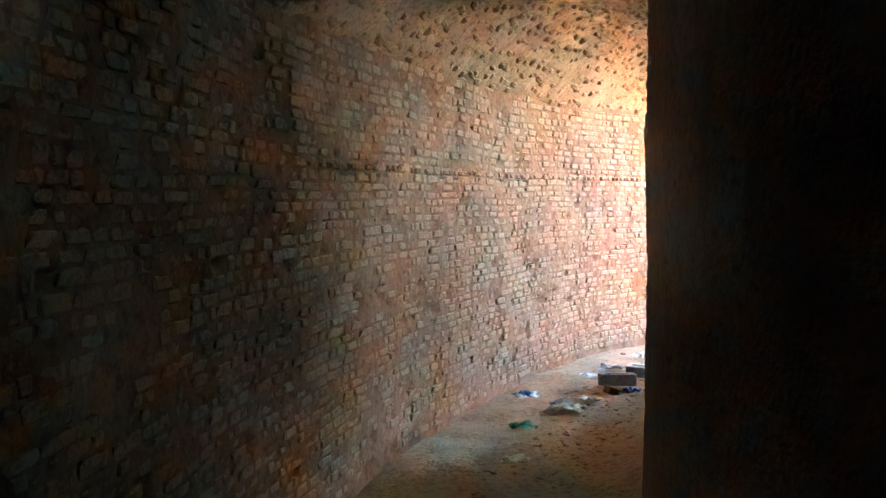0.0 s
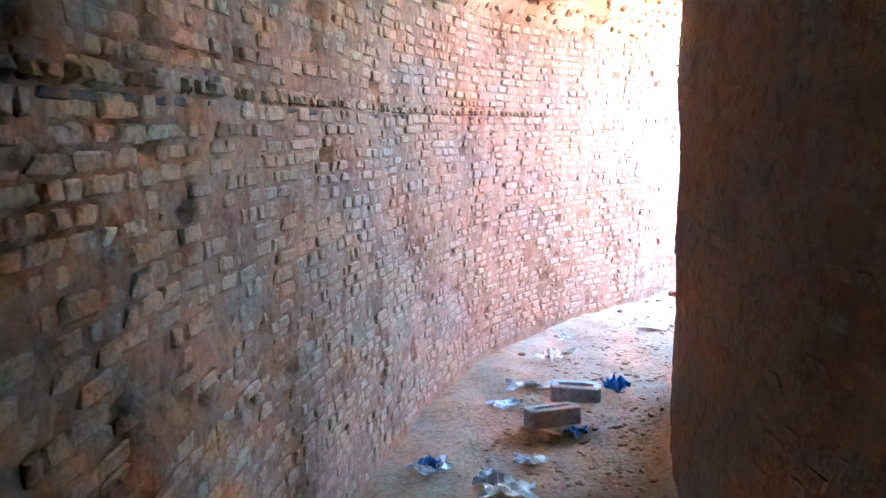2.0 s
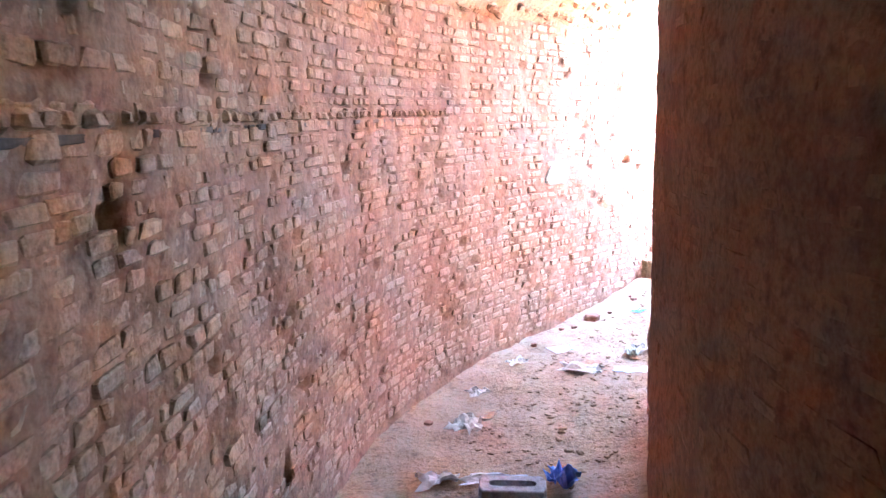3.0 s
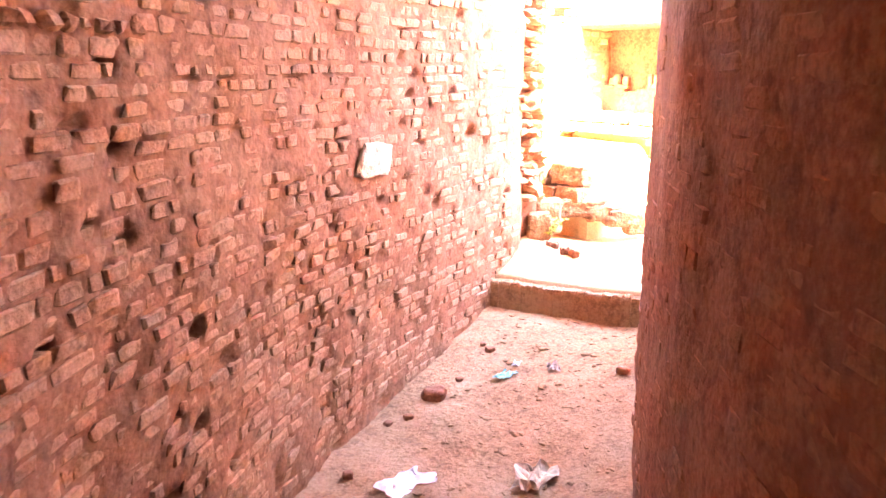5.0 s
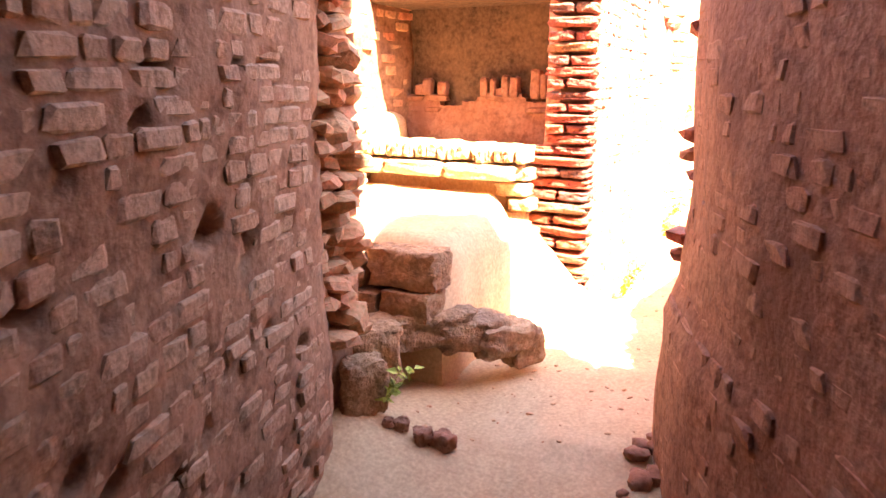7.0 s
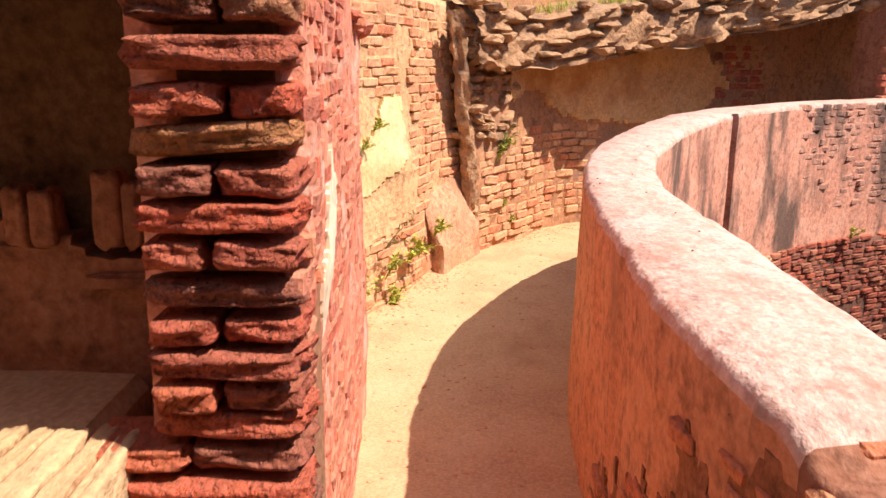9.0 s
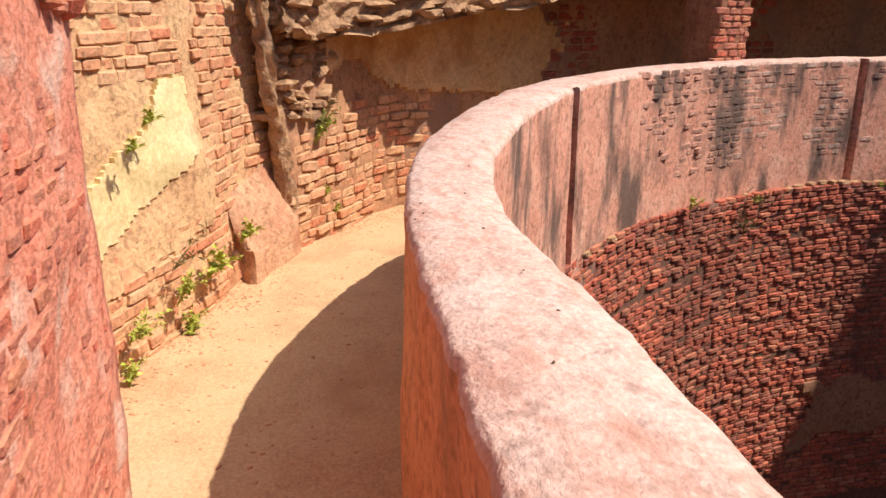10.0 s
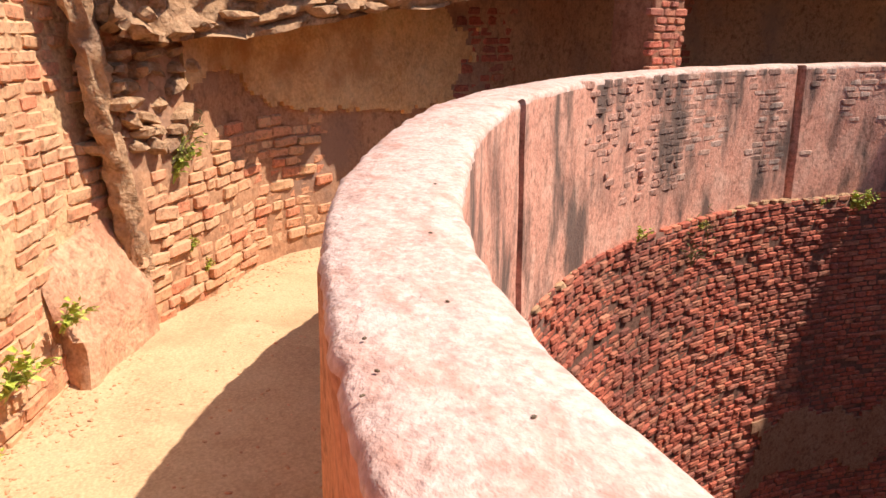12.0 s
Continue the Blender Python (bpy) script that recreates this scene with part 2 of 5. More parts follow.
def rough_box(seed, bevel=0.1, jitter=0.06, cuts=1):
    """A unit block with worn, uneven edges."""
    rnd = random.Random(seed)
    bm = bmesh.new()
    bmesh.ops.create_cube(bm, size=1.0)
    if cuts > 1:
        bmesh.ops.subdivide_edges(bm, edges=bm.edges[:], cuts=7, use_grid_fill=True)
        for v in bm.verts:
            inner = Vector([max(bevel - 0.5, min(0.5 - bevel, q)) for q in v.co])
            d = v.co - inner
            v.co = inner + d.normalized() * bevel
            c = v.co * 2.2 + Vector((seed % 97, seed % 53, 0))
            f = v.co * 6.0 + Vector((seed % 31, 0, seed % 71))
            v.co += Vector((nz(*c), nz(c.y, c.z, c.x + 9), nz(c.z, c.x, c.y + 5))) * jitter * 2.2 + Vector((nz(*f), nz(f.y, f.z, f.x), nz(f.z, f.x, f.y))) * jitter + Vector((nz(*(f * 2.5)), nz(*(f.yzx * 2.5)), nz(*(f.zxy * 2.5)))) * jitter * 0.7
    else:
        bmesh.ops.bevel(bm, geom=bm.edges[:], offset=bevel, segments=1, affect="EDGES")
        for v in bm.verts:
            v.co += Vector([rnd.uniform(-jitter, jitter) for _ in range(3)])
    bmesh.ops.recalc_face_normals(bm, faces=bm.faces)
    return bm


def template(seed, **kw):
    bm = rough_box(seed, **kw)
    bm.verts.index_update()
    vs = np.array([v.co[:] for v in bm.verts])
    fs = [[v.index for v in f.verts] for f in bm.faces]
    bm.free()
    return vs, fs


BRICKS = [template(i, bevel=0.13, jitter=0.05) for i in range(10)]
WORN = [template(130 + i, bevel=0.2, jitter=0.065) for i in range(14)]
FLUSH = [template(90 + i, bevel=0.15, jitter=0.075) for i in range(12)]
STONES = [template(50 + i, bevel=0.24, jitter=0.09) for i in range(10)]


class Joined:
    """Gathers many pieces into one mesh."""

    def __init__(self):
        self.v, self.f, self.n = [], [], 0

    def add(self, tpl, m):
        vs, fs = tpl
        mm = np.array(m)
        self.v.append(vs @ mm[:3, :3].T + mm[:3, 3])
        n = self.n
        self.f += [[i + n for i in f] for f in fs]
        self.n += len(vs)

    def link(self, name, material, parent=None, label="", kind="stuff", smooth=False):
        if not self.n:
            return None
        me = mesh_of(name, np.concatenate(self.v).tolist(), self.f, material, smooth)
        return linked(name, me, parent, label, kind)


class Ring:
    """An upright round surface: u runs clockwise in metres from the angle th0 (degrees), v is the height."""

    def __init__(self, cx, cy, radius, th0, facing, relief=0.02, rough=3.0, seed=0.0, lean=0.0):
        self.c, self.r, self.t0, self.s = (cx, cy), radius, radians(th0), facing
        self.relief, self.rough, self.seed, self.lean = relief, rough, seed, lean

    def at(self, u, v, out=0.0):
        th = self.t0 - u / self.r
        n = Vector((math.cos(th), math.sin(th), 0)) * self.s
        d = self.relief * (nz(u * self.rough, v * self.rough, self.seed) + 0.5 * nz(u * self.rough * 3, v * self.rough * 3, self.seed + 7))
        p = Vector((self.c[0] + self.r * math.cos(th), self.c[1] + self.r * math.sin(th), v)) + n * (d + out - self.lean * v)
        return p, n, Vector((math.sin(th), -math.cos(th), 0))


class Line:
    """An upright surface along a smoothed plan line; left=True faces the left of its run."""

    def __init__(self, pts, left, relief=0.02, rough=3.0, seed=0.0, lean=0.0):
        p = [Vector((*q, 0)) for q in pts]
        run = []
        ext = [p[0] * 2 - p[1]] + p + [p[-1] * 2 - p[-2]]
        for i in range(1, len(ext) - 2):
            a, b, c, d = ext[i - 1:i + 3]
            for k in range(12):
                t = k / 12
                run.append(0.5 * (2 * b + (c - a) * t + (2 * a - 5 * b + 4 * c - d) * t * t + (3 * b - a - 3 * c + d) * t ** 3))
        run.append(p[-1])
        self.p, self.l = run, [0.0]
        for a, b in zip(run, run[1:]):
            self.l.append(self.l[-1] + (b - a).length)
        self.len, self.s = self.l[-1], 1 if left else -1
        self.relief, self.rough, self.seed, self.lean = relief, rough, seed, lean

    def at(self, u, v, out=0.0):
        w = min(max(u, 0.0), self.len)
        i = min(int(np.searchsorted(self.l, w, "right")) - 1, len(self.p) - 2)
        t = (self.p[i + 1] - self.p[i]).normalized()
        p = self.p[i] + t * (u - self.l[i])
        n = Vector((-t.y, t.x, 0)) * self.s
        d = self.relief * (nz(u * self.rough, v * self.rough, self.seed) + 0.5 * nz(u * self.rough * 3, v * self.rough * 3, self.seed + 7))
        return Vector((p.x, p.y, v)) + n * (d + out - self.lean * v), n, t


def wall_sheet(name, surf, u0, u1, v0, v1, thick, material, step=0.05, extra=None, top=None, label=""):
    """A wall with an uneven front, a plain back and closed edges; extra(u, v) moves the front, top(u) sets the upper edge."""
    nu, nv = max(2, int((u1 - u0) / step)), max(2, int((v1 - v0) / step))
    vs, fs = [], []
    for back in (0, 1):
        for i in range(nu + 1):
            u = u0 + (u1 - u0) * i / nu
            vt = top(u) if top else v1
            for j in range(nv + 1):
                v = v0 + (vt - v0) * j / nv
                p, n, _ = surf.at(u, v, extra(u, v) if extra else 0.0)
                if back:
                    p, n, _ = surf.at(u, v)
                    p = p - n * thick
                vs.append(p[:])
    row, half = nv + 1, (nu + 1) * (nv + 1)
    for i in range(nu):
        for j in range(nv):
            a = i * row + j
            fs.append((a, a + 1, a + row + 1, a + row))
            b = a + half
            fs.append((b, b + row, b + row + 1, b + 1))
    for i in range(nu):
        for a, b in ((i * row, (i + 1) * row), (i * row + nv, (i + 1) * row + nv)):
            fs.append((a, b, b + half, a + half))
    for j in range(nv):
        for a in (j, nu * row + j):
            fs.append((a, a + 1, a + 1 + half, a + half))
    me = mesh_of(name, vs, fs, material)
    bm = bmesh.new()
    bm.from_mesh(me)
    bmesh.ops.recalc_face_normals(bm, faces=bm.faces)
    bm.to_mesh(me)
    bm.free()
    return linked(name, me, None, label, "structure")


def masonry(wall, surf, u0, u1, v0, v1, course, lengths, mats, gap=0.012, proud=(0.0, 0.012), depth=0.05, skip=0.05, single=None,
            seed=1, tpl=None, top=None, keep=None, extra=None, lift=1.0, wobble=0.15, names=("brick", "brickwork"), cap=290, smooth=False, tilt=0.025):
    """Courses of bricks let into a wall. Those for which single(u, v) holds are parts of their own, the rest one mesh."""
    rnd = random.Random(seed)
    tpl = tpl or BRICKS
    shared = []
    for vs, fs in tpl:
        shared.append(mesh_of(names[0], vs.tolist(), fs, mats[0], smooth))
    rest, made, v = Joined(), 0, v0
    while v < v1:
        h = course * rnd.uniform(0.85, 1.15)
        u = u0 - rnd.uniform(0, lengths[1])
        while u < u1:
            ln = rnd.uniform(*lengths)
            uc, vc = u + ln / 2, v + h / 2
            u += ln
            if rnd.random() < skip or uc < u0 + 0.02 or uc > u1 - 0.02 or (top and vc > top(uc) - h * 0.3) or (keep and not keep(uc, vc)):
                continue
            out = rnd.uniform(*proud) + (extra(uc, vc) if extra else 0.0)
            vc += wobble * course * nz(uc * 1.3, vc * 0.7, seed)
            p, n, t = surf.at(uc, vc, out - depth / 2)
            m = Matrix((((t.x * (ln - gap)), n.x * depth, 0, p.x), ((t.y * (ln - gap)), n.y * depth, 0, p.y), (0, 0, (h - gap) * lift, p.z), (0, 0, 0, 1)))
            m = m @ Matrix.Rotation(rnd.gauss(0, tilt), 4, "Y") @ Matrix.Rotation(rnd.gauss(0, 2 * tilt), 4, "Z")
            k = rnd.randrange(len(tpl))
            if single and made < cap and single(uc, vc):
                ob = new(names[0], shared[k])
                ob.parent, ob.matrix_local = wall, m
                made += 1
            else:
                rest.add(tpl[k], m)
        v += h
    rest.link(names[1], mats[1], wall, smooth=smooth)


def patch(name, surf, u0, u1, v0, v1, mask, lift, material, parent, label="", step=0.02, rough=0.006):
    """A thin coat of plaster on a wall, where mask(u, v) > 0."""
    bm = bmesh.new()
    nu, nv = int((u1 - u0) / step), int((v1 - v0) / step)
    grid = {}

    def corner(i, j):
        if (i, j) not in grid:
            u, v = u0 + i * step, v0 + j * step
            p, _, _ = surf.at(u + 0.4 * step * nz(i * 0.9, j * 0.9, 3), v + 0.4 * step * nz(i * 0.9, j * 0.9, 9), lift + rough * nz(u * 9, v * 9, 5))
            grid[i, j] = bm.verts.new(p)
        return grid[i, j]

    for i in range(nu):
        for j in range(nv):
            if mask(u0 + (i + 0.5) * step, v0 + (j + 0.5) * step) > 0:
                bm.faces.new((corner(i, j), corner(i + 1, j), corner(i + 1, j + 1), corner(i, j + 1)))
    edges = [e for e in bm.edges if len(e.link_faces) == 1]
    ext = bmesh.ops.extrude_edge_only(bm, edges=edges)["geom"]
    _, n, _ = surf.at((u0 + u1) / 2, v0)
    for v in ext:
        if isinstance(v, bmesh.types.BMVert):
            v.co -= n * (lift + 0.03)
    return part(name, bm, material, parent, label, True)


def ground_sheet(name, pts_u, pts_v, place, material, label, kind="structure"):
    vs = [place(u, v) for u in pts_u for v in pts_v]
    n = len(pts_v)
    fs = [(i * n + j, (i + 1) * n + j, (i + 1) * n + j + 1, i * n + j + 1) for i in range(len(pts_u) - 1) for j in range(n - 1)]
    me = mesh_of(name, vs, fs, material)
    bm = bmesh.new()
    bm.from_mesh(me)
    bmesh.ops.recalc_face_normals(bm, faces=bm.faces)
    if sum(f.normal.z for f in bm.faces) < 0:
        bmesh.ops.reverse_faces(bm, faces=bm.faces)
    bm.to_mesh(me)
    bm.free()
    return linked(name, me, None, label, kind)


def steps(a, b, d):
    n = max(1, int(abs(b - a) / d))
    return [a + (b - a) * i / n for i in range(n + 1)]


# ---- the plan ----
CX, CY = 6.4, 1.94          # middle of the well
R_WELL, R_WALL = 5.11, 5.52  # well face, and tunnel face of the inner wall
STEP_TH = 111.6


def polar(r, th, z=0.0):
    a = radians(th)
    return Vector((CX + r * math.cos(a), CY + r * math.sin(a), z))


def bump(x, y, cx, cy, sx, sy):
    return math.exp(-((x - cx) / sx) ** 2 - ((y - cy) / sy) ** 2)


def tunnel_z(x, y):
    r = math.hypot(x - CX, y - CY)
    z = 0.06 + 0.022 * nz(x * 1.6, y * 1.6) + 0.018 * nz(x * 5, y * 5, 2) + 0.012 * nz(x * 13, y * 13, 5)
    z += float(np.interp(x, [3.0, 3.4, 3.9, 4.1], [0.0, 0.05, 0.15, 0.16])) if y > 5 else 0.0
    return z + 0.13 * math.exp(-max(0, r - R_WALL) / 0.16) * (0.7 + 0.5 * nz(x * 2, y * 2, 8))


def path_z(x, y):
    z = float(np.interp(x, [4.0, 4.5, 5.2, 5.9, 6.6, 7.5, 9, 12], [0.36, 0.43, 0.47, 0.42, 0.35, 0.29, 0.28, 0.30]))
    z += 0.012 * nz(x * 1.5, y * 1.5, 4) + 0.006 * nz(x * 5, y * 5, 6) + 0.003 * nz(x * 16, y * 16, 1)
    th, r = math.degrees(math.atan2(y - CY, x - CX)), math.hypot(x - CX, y - CY)
    if 100 < th < 108.2 and r < 6.1:
        z += 0.022 * min(1.0, (108.2 + 0.5 * nz(r * 4) - th) / 0.45) * min(1.0, (th - 100) / 3) * min(1.0, (6.1 - r) / 0.25)
    z += 0.44 * bump(x, y, 5.68, 8.12, 0.24, 0.33) + 0.12 * bump(x, y, 4.35, 8.1, 0.3, 0.25)
    return z


# ---- tunnel ----
TH0 = 232
outer = Line([(2.2, -4.2), (0.9, -3.2), (0.0, -1.6), (-0.45, 0.0), (-0.55, 1.4), (-0.42, 2.6), (-0.09, 3.76), (0.127, 4.286), (0.54, 5.19), (1.03, 5.985), (1.47, 6.5),
              (2.05, 6.98), (2.77, 7.42), (3.44, 7.72), (4.28, 7.99)], False, relief=0.03, rough=1.6, seed=2.0)
U_END = outer.len


def pits(u, v):
    """Holes and hollows where mortar and bricks have fallen out."""
    return -0.2 * max(0.0, nz(u * 12, v * 15, 4) - 0.42) - 0.010 * abs(nz(u * 5, v * 7, 14)) + 0.002 + 0.007 * nz(u * 24, v * 30, 1)


def outer_u(x, y):
    return min((abs(outer.at(u, 0)[0].x - x) + abs(outer.at(u, 0)[0].y - y), u) for u in steps(0, U_END, 0.02))[1]


wall_outer = wall_sheet("wall_outer", outer, 0, U_END, -0.1, 2.2, 0.35, m_mud, 0.028, extra=pits, label="worn mud-mortared brick wall of the curved tunnel")
wall_inner_s = Ring(CX, CY, R_WALL, TH0, 1, relief=0.018, rough=2.2, seed=5.0)
U_IN = radians(TH0 - 107.0) * R_WALL


def swell(u, v):
    """The wall thickens towards its end, most below the height of a hip."""
    return (0.03 + 0.03 * max(0, min(1, (0.92 - v) * 14))) * max(0, min(1, (u - U_IN + 0.9) * 2))


wall_inner = wall_sheet("wall_inner", wall_inner_s, 0, U_IN, -0.1, 2.6, 0.4, m_mud_red, 0.045,
                        extra=swell,
                        label="smooth worn red wall between tunnel and well")


def vault_point(u, s):
    """s from 0 on the outer springing to 1 on the inner wall."""
    o = outer.at(u, 2.08)[0]
    away = math.atan2(o.y - CY, o.x - CX)
    i = Vector((CX + (R_WALL - 0.03) * math.cos(away), CY + (R_WALL - 0.03) * math.sin(away), 2.36))
    p = o.lerp(i, s)
    p.z += 0.36 * max(0.0, math.sin(math.pi * min(1, max(0, s)))) ** 0.8
    p.z += 0.035 * nz(p.x * 3, p.y * 3, p.z * 3) + 0.02 * nz(p.x * 9, p.y * 9, p.z * 9)
    return p


ROOF_TOP = 3.8
ths, ss = steps(0, U_END - 0.65, 0.07), steps(-0.02, 1.02, 0.045)
vs, fs = [], []
for th in ths:
    for s in ss:
        vs.append(vault_point(th, s)[:])
n_s = len(ss)
lo = len(vs)
for th in ths:
    for s in (0.0, 1.0):
        p = vault_point(th, s)
        vs.append((p.x, p.y, ROOF_TOP))
for i in range(len(ths) - 1):
    for j in range(n_s - 1):
        fs.append((i * n_s + j, (i + 1) * n_s + j, (i + 1) * n_s + j + 1, i * n_s + j + 1))
    fs.append((lo + 2 * i, lo + 2 * i + 1, lo + 2 * i + 3, lo + 2 * i + 2))
    fs.append((i * n_s, lo + 2 * i, lo + 2 * i + 2, (i + 1) * n_s))
    fs.append((i * n_s + n_s - 1, (i + 1) * n_s + n_s - 1, lo + 2 * i + 3, lo + 2 * i + 1))
e = len(ths) - 1
fs.append([e * n_s + j for j in range(n_s)] + [lo + 2 * e + 1, lo + 2 * e])
rnd = random.Random(3)
vault_mesh = Joined()
vault_mesh.v.append(np.array(vs))
vault_mesh.f += fs
vault_mesh.n = len(vs)
for th in steps(2.5, U_END - 0.7, 0.075):
    for s in steps(0.03, 0.93, 0.055):
        if rnd.random() < 0.12:
            continue
        a, b = th + rnd.uniform(-0.03, 0.03), s + rnd.uniform(-0.015, 0.015)
        p = vault_point(a, b)
        t = (vault_point(a + 0.05, b) - p).normalized()
        w = (vault_point(a, b + 0.03) - p).normalized()
        n = t.cross(w).normalized()
        if n.z > 0:
            n = -n
        m = Matrix((t * rnd.uniform(0.05, 0.1), n * 0.05, w * rnd.uniform(0.03, 0.05))).transposed().to_4x4()
        m.translation = p + n * rnd.uniform(-0.022, -0.004)
        vault_mesh.add(rnd.choice(STONES), m @ Matrix.Rotation(rnd.gauss(0, 0.15), 4, "Y"))
vault_mesh.link("ceiling", m_tun_i, None, "rough rubble vault over the tunnel", "structure")

floor = ground_sheet("floor", steps(TH0 + 1, STEP_TH - 1, 0.45), steps(5.35, 7.6, 0.045),
                     lambda th, r: (lambda p: (p.x, p.y, tunnel_z(p.x, p.y)))(polar(r, th)), m_dirt, "trodden dirt floor of the tunnel")
# plain wall that closes the tunnel's far end
end_s = Line([polar(7.4, TH0 - 3)[:2], polar(5.2, TH0 - 3)[:2]], True)
wall_sheet("wall_end", end_s, 0, end_s.len, -0.1, 3.0, 0.3, m_mud, 0.2, label="mud wall that closes the dark tunnel")

# ---- landing, path ----
path = ground_sheet("path", [STEP_TH + 0.001] + steps(STEP_TH, -80, 0.45), steps(5.2, 9.6, 0.06),
                    lambda th, r: (lambda p: (p.x, p.y, path_z(p.x, p.y) if th <= STEP_TH else -0.05))(polar(r, th + 0.5 * nz(r * 1.7))), m_sand,
                    "sandy path round the well with a worn step")

# ---- the well ----
well_s = Ring(CX, CY, R_WELL, 180, -1, relief=0.012, rough=1.5, seed=3.0)


def well_u(th):
    return radians(180 - th) * R_WELL


def parapet_top(th):
    return float(np.interp(th, [-20, 20, 50, 70, 85, 95, 97.0, 97.6, 99, 108], [1.37, 1.37, 1.335, 1.255, 1.2, 1.19, 1.18, 1.135, 1.15, 1.12]))


def parapet_in(th):
    """Inner edge of the parapet; a piece has broken off it at 82 degrees."""
    return float(np.interp(th, [-90, 20, 52, 65, 70, 75, 78, 80.5, 82.6, 83.6, 86.5, 90, 94, 110], [5.11, 5.11, 5.063, 5.07, 5.087, 5.066, 5.042, 5.005, 4.975, 4.945, 4.935, 4.942, 4.968, 5.0]))


def parapet_out(th):
    return float(np.interp(th, [-90, 30, 57, 66, 70.5, 75.7, 79, 82.7, 84.5, 88, 92, 95, 110], [5.38, 5.38, 5.378, 5.378, 5.368, 5.326, 5.3, 5.278, 5.26, 5.26, 5.285, 5.28, 5.26]))


GROOVES = (50.1, 6.2)


def parapet_ring(th):
    """The section of the parapet, from the ledge inside over the top to the path."""
    ri, zt = parapet_in(th), parapet_top(th)
    ro = parapet_out(th) + 0.008 * nz(th * 1.3, 8) + 0.005 * nz(th * 4, 3)
    g = 0.0
    for a in GROOVES:
        if abs(th - a) < 0.5:
            g = 0.10
    ww = 0.008 * nz(th * 0.35, 1)
    sec = [(ri - 0.0, -0.3)]
    for k in range(8):
        sec.append((ri + g, 0.24 + (zt - 0.30) * k / 7 * 1.0 + (0.0 if k else 0.0)))
    sec += [(ri + g * 0.9, zt - 0.028), (ri + 0.004 + g * 0.6, zt - 0.009), (ri + 0.016, zt - 0.001)]
    sec += [(ri + 0.07 + 0.03 * k, zt + 0.004) for k in range(5)]
    sec += [(ro - 0.016, zt - 0.001), (ro - 0.004, zt - 0.010), (ro + 0.003, zt - 0.03)]
    for k in range(1, 9):
        sec.append((ro + 0.025 * k / 8, zt - 0.05 - (zt - 0.1) * k / 8))
    out = []
    for r, z in sec:
        p = polar(r, th, z)
        d = 0.010 * nz(p.x * 2, p.y * 2, p.z * 2) + 0.005 * nz(p.x * 7, p.y * 7, p.z * 7) + (0.006 * nz(p.x * 19, p.y * 19, 2) if z > zt - 0.06 else 0) + ww
        out.append(polar(r + d, th, z + (0.009 * nz(p.x * 2.5, p.y * 2.5, 3) + 0.004 * nz(p.x * 9, p.y * 9, 3) if z > 1.0 else 0))[:])
    return out


def parapet_piece(name, th0, th1, lo_k, hi_k, material, label):
    rows = [parapet_ring(th)[lo_k:hi_k] for th in steps(th0, th1, 0.22)]
    n = len(rows[0])
    vs = [p for r in rows for p in r]
    fs = [(i * n + j, (i + 1) * n + j, (i + 1) * n + j + 1, i * n + j + 1) for i in range(len(rows) - 1) for j in range(n - 1)]
    fs += [list(range(n)), list(range((len(rows) - 1) * n, len(rows) * n))]
    fs += [(i * n, (i + 1) * n, (i + 2) * n - 1, (i + 1) * n - 1) for i in range(len(rows) - 1)]
    me = mesh_of(name, vs, fs, material)
    bm = bmesh.new()
    bm.from_mesh(me)
    bmesh.ops.recalc_face_normals(bm, faces=bm.faces)
    bm.to_mesh(me)
    bm.free()
    me.set_sharp_from_angle(angle=radians(50))
    return linked(name, me, None, label, "structure")


N_SEC = len(parapet_ring(50))
wall_parapet = parapet_piece("wall_parapet", 106.5, -100, 0, N_SEC, m_parapet, "curved plastered brick parapet round the well")
me = wall_parapet.data
me.materials.append(m_cap)
me.materials.append(m_well_plaster)
me.materials.append(m_mud_red)
for poly in me.polygons:
    c = poly.center
    th = math.degrees(math.atan2(c.y - CY, c.x - CX))
    k = poly.index % (N_SEC - 1)
    if th > 97.3 and k > 15:
        poly.material_index = 3
    elif 9 <= k < 19:
        poly.material_index = 1
    elif k < 9:
        poly.material_index = 2

well_low = Ring(CX, CY, R_WELL - 0.035, 180, -1, relief=0.012, rough=1.5, seed=3.0)
ul = lambda th: radians(180 - th) * (R_WELL - 0.035)
wall_well = wall_sheet("wall_well", well_low, 0, 2 * math.pi * (R_WELL - 0.035), -5.0, 0.27, 0.18, m_well_joint, 0.14, label="deep round brick well shaft")
bed = bmesh.new()
bmesh.ops.create_circle(bed, cap_ends=True, segments=96, radius=R_WELL + 0.2)
bmesh.ops.translate(bed, verts=bed.verts, vec=(CX, CY, -4.9))
tagged(part("well_bed", bed, m_earth), "dark earth bed of the well", kind="structure")

# ---- red wall and pier ----
red_s = Line([(5.74, 7.80), (6.4, 7.87), (7.1, 7.91), (7.62, 7.925)], False, relief=0.02, rough=2.5, seed=8.0)


def red_top(u):
    return float(np.interp(u, [0, 0.9, 1.2, 1.6, 1.95], [2.35, 2.3, 2.0, 1.78, 1.72])) + 0.04 * nz(u * 6)


wall_red = wall_sheet("wall_red", red_s, 0.055, red_s.len, 0.1, 2.3, 0.2, m_pink, 0.04, top=red_top, label="red brick and pink plaster wall beside the path")
pier_s = Line([(5.735, 8.02), (5.735, 7.80)], False, relief=0.004)
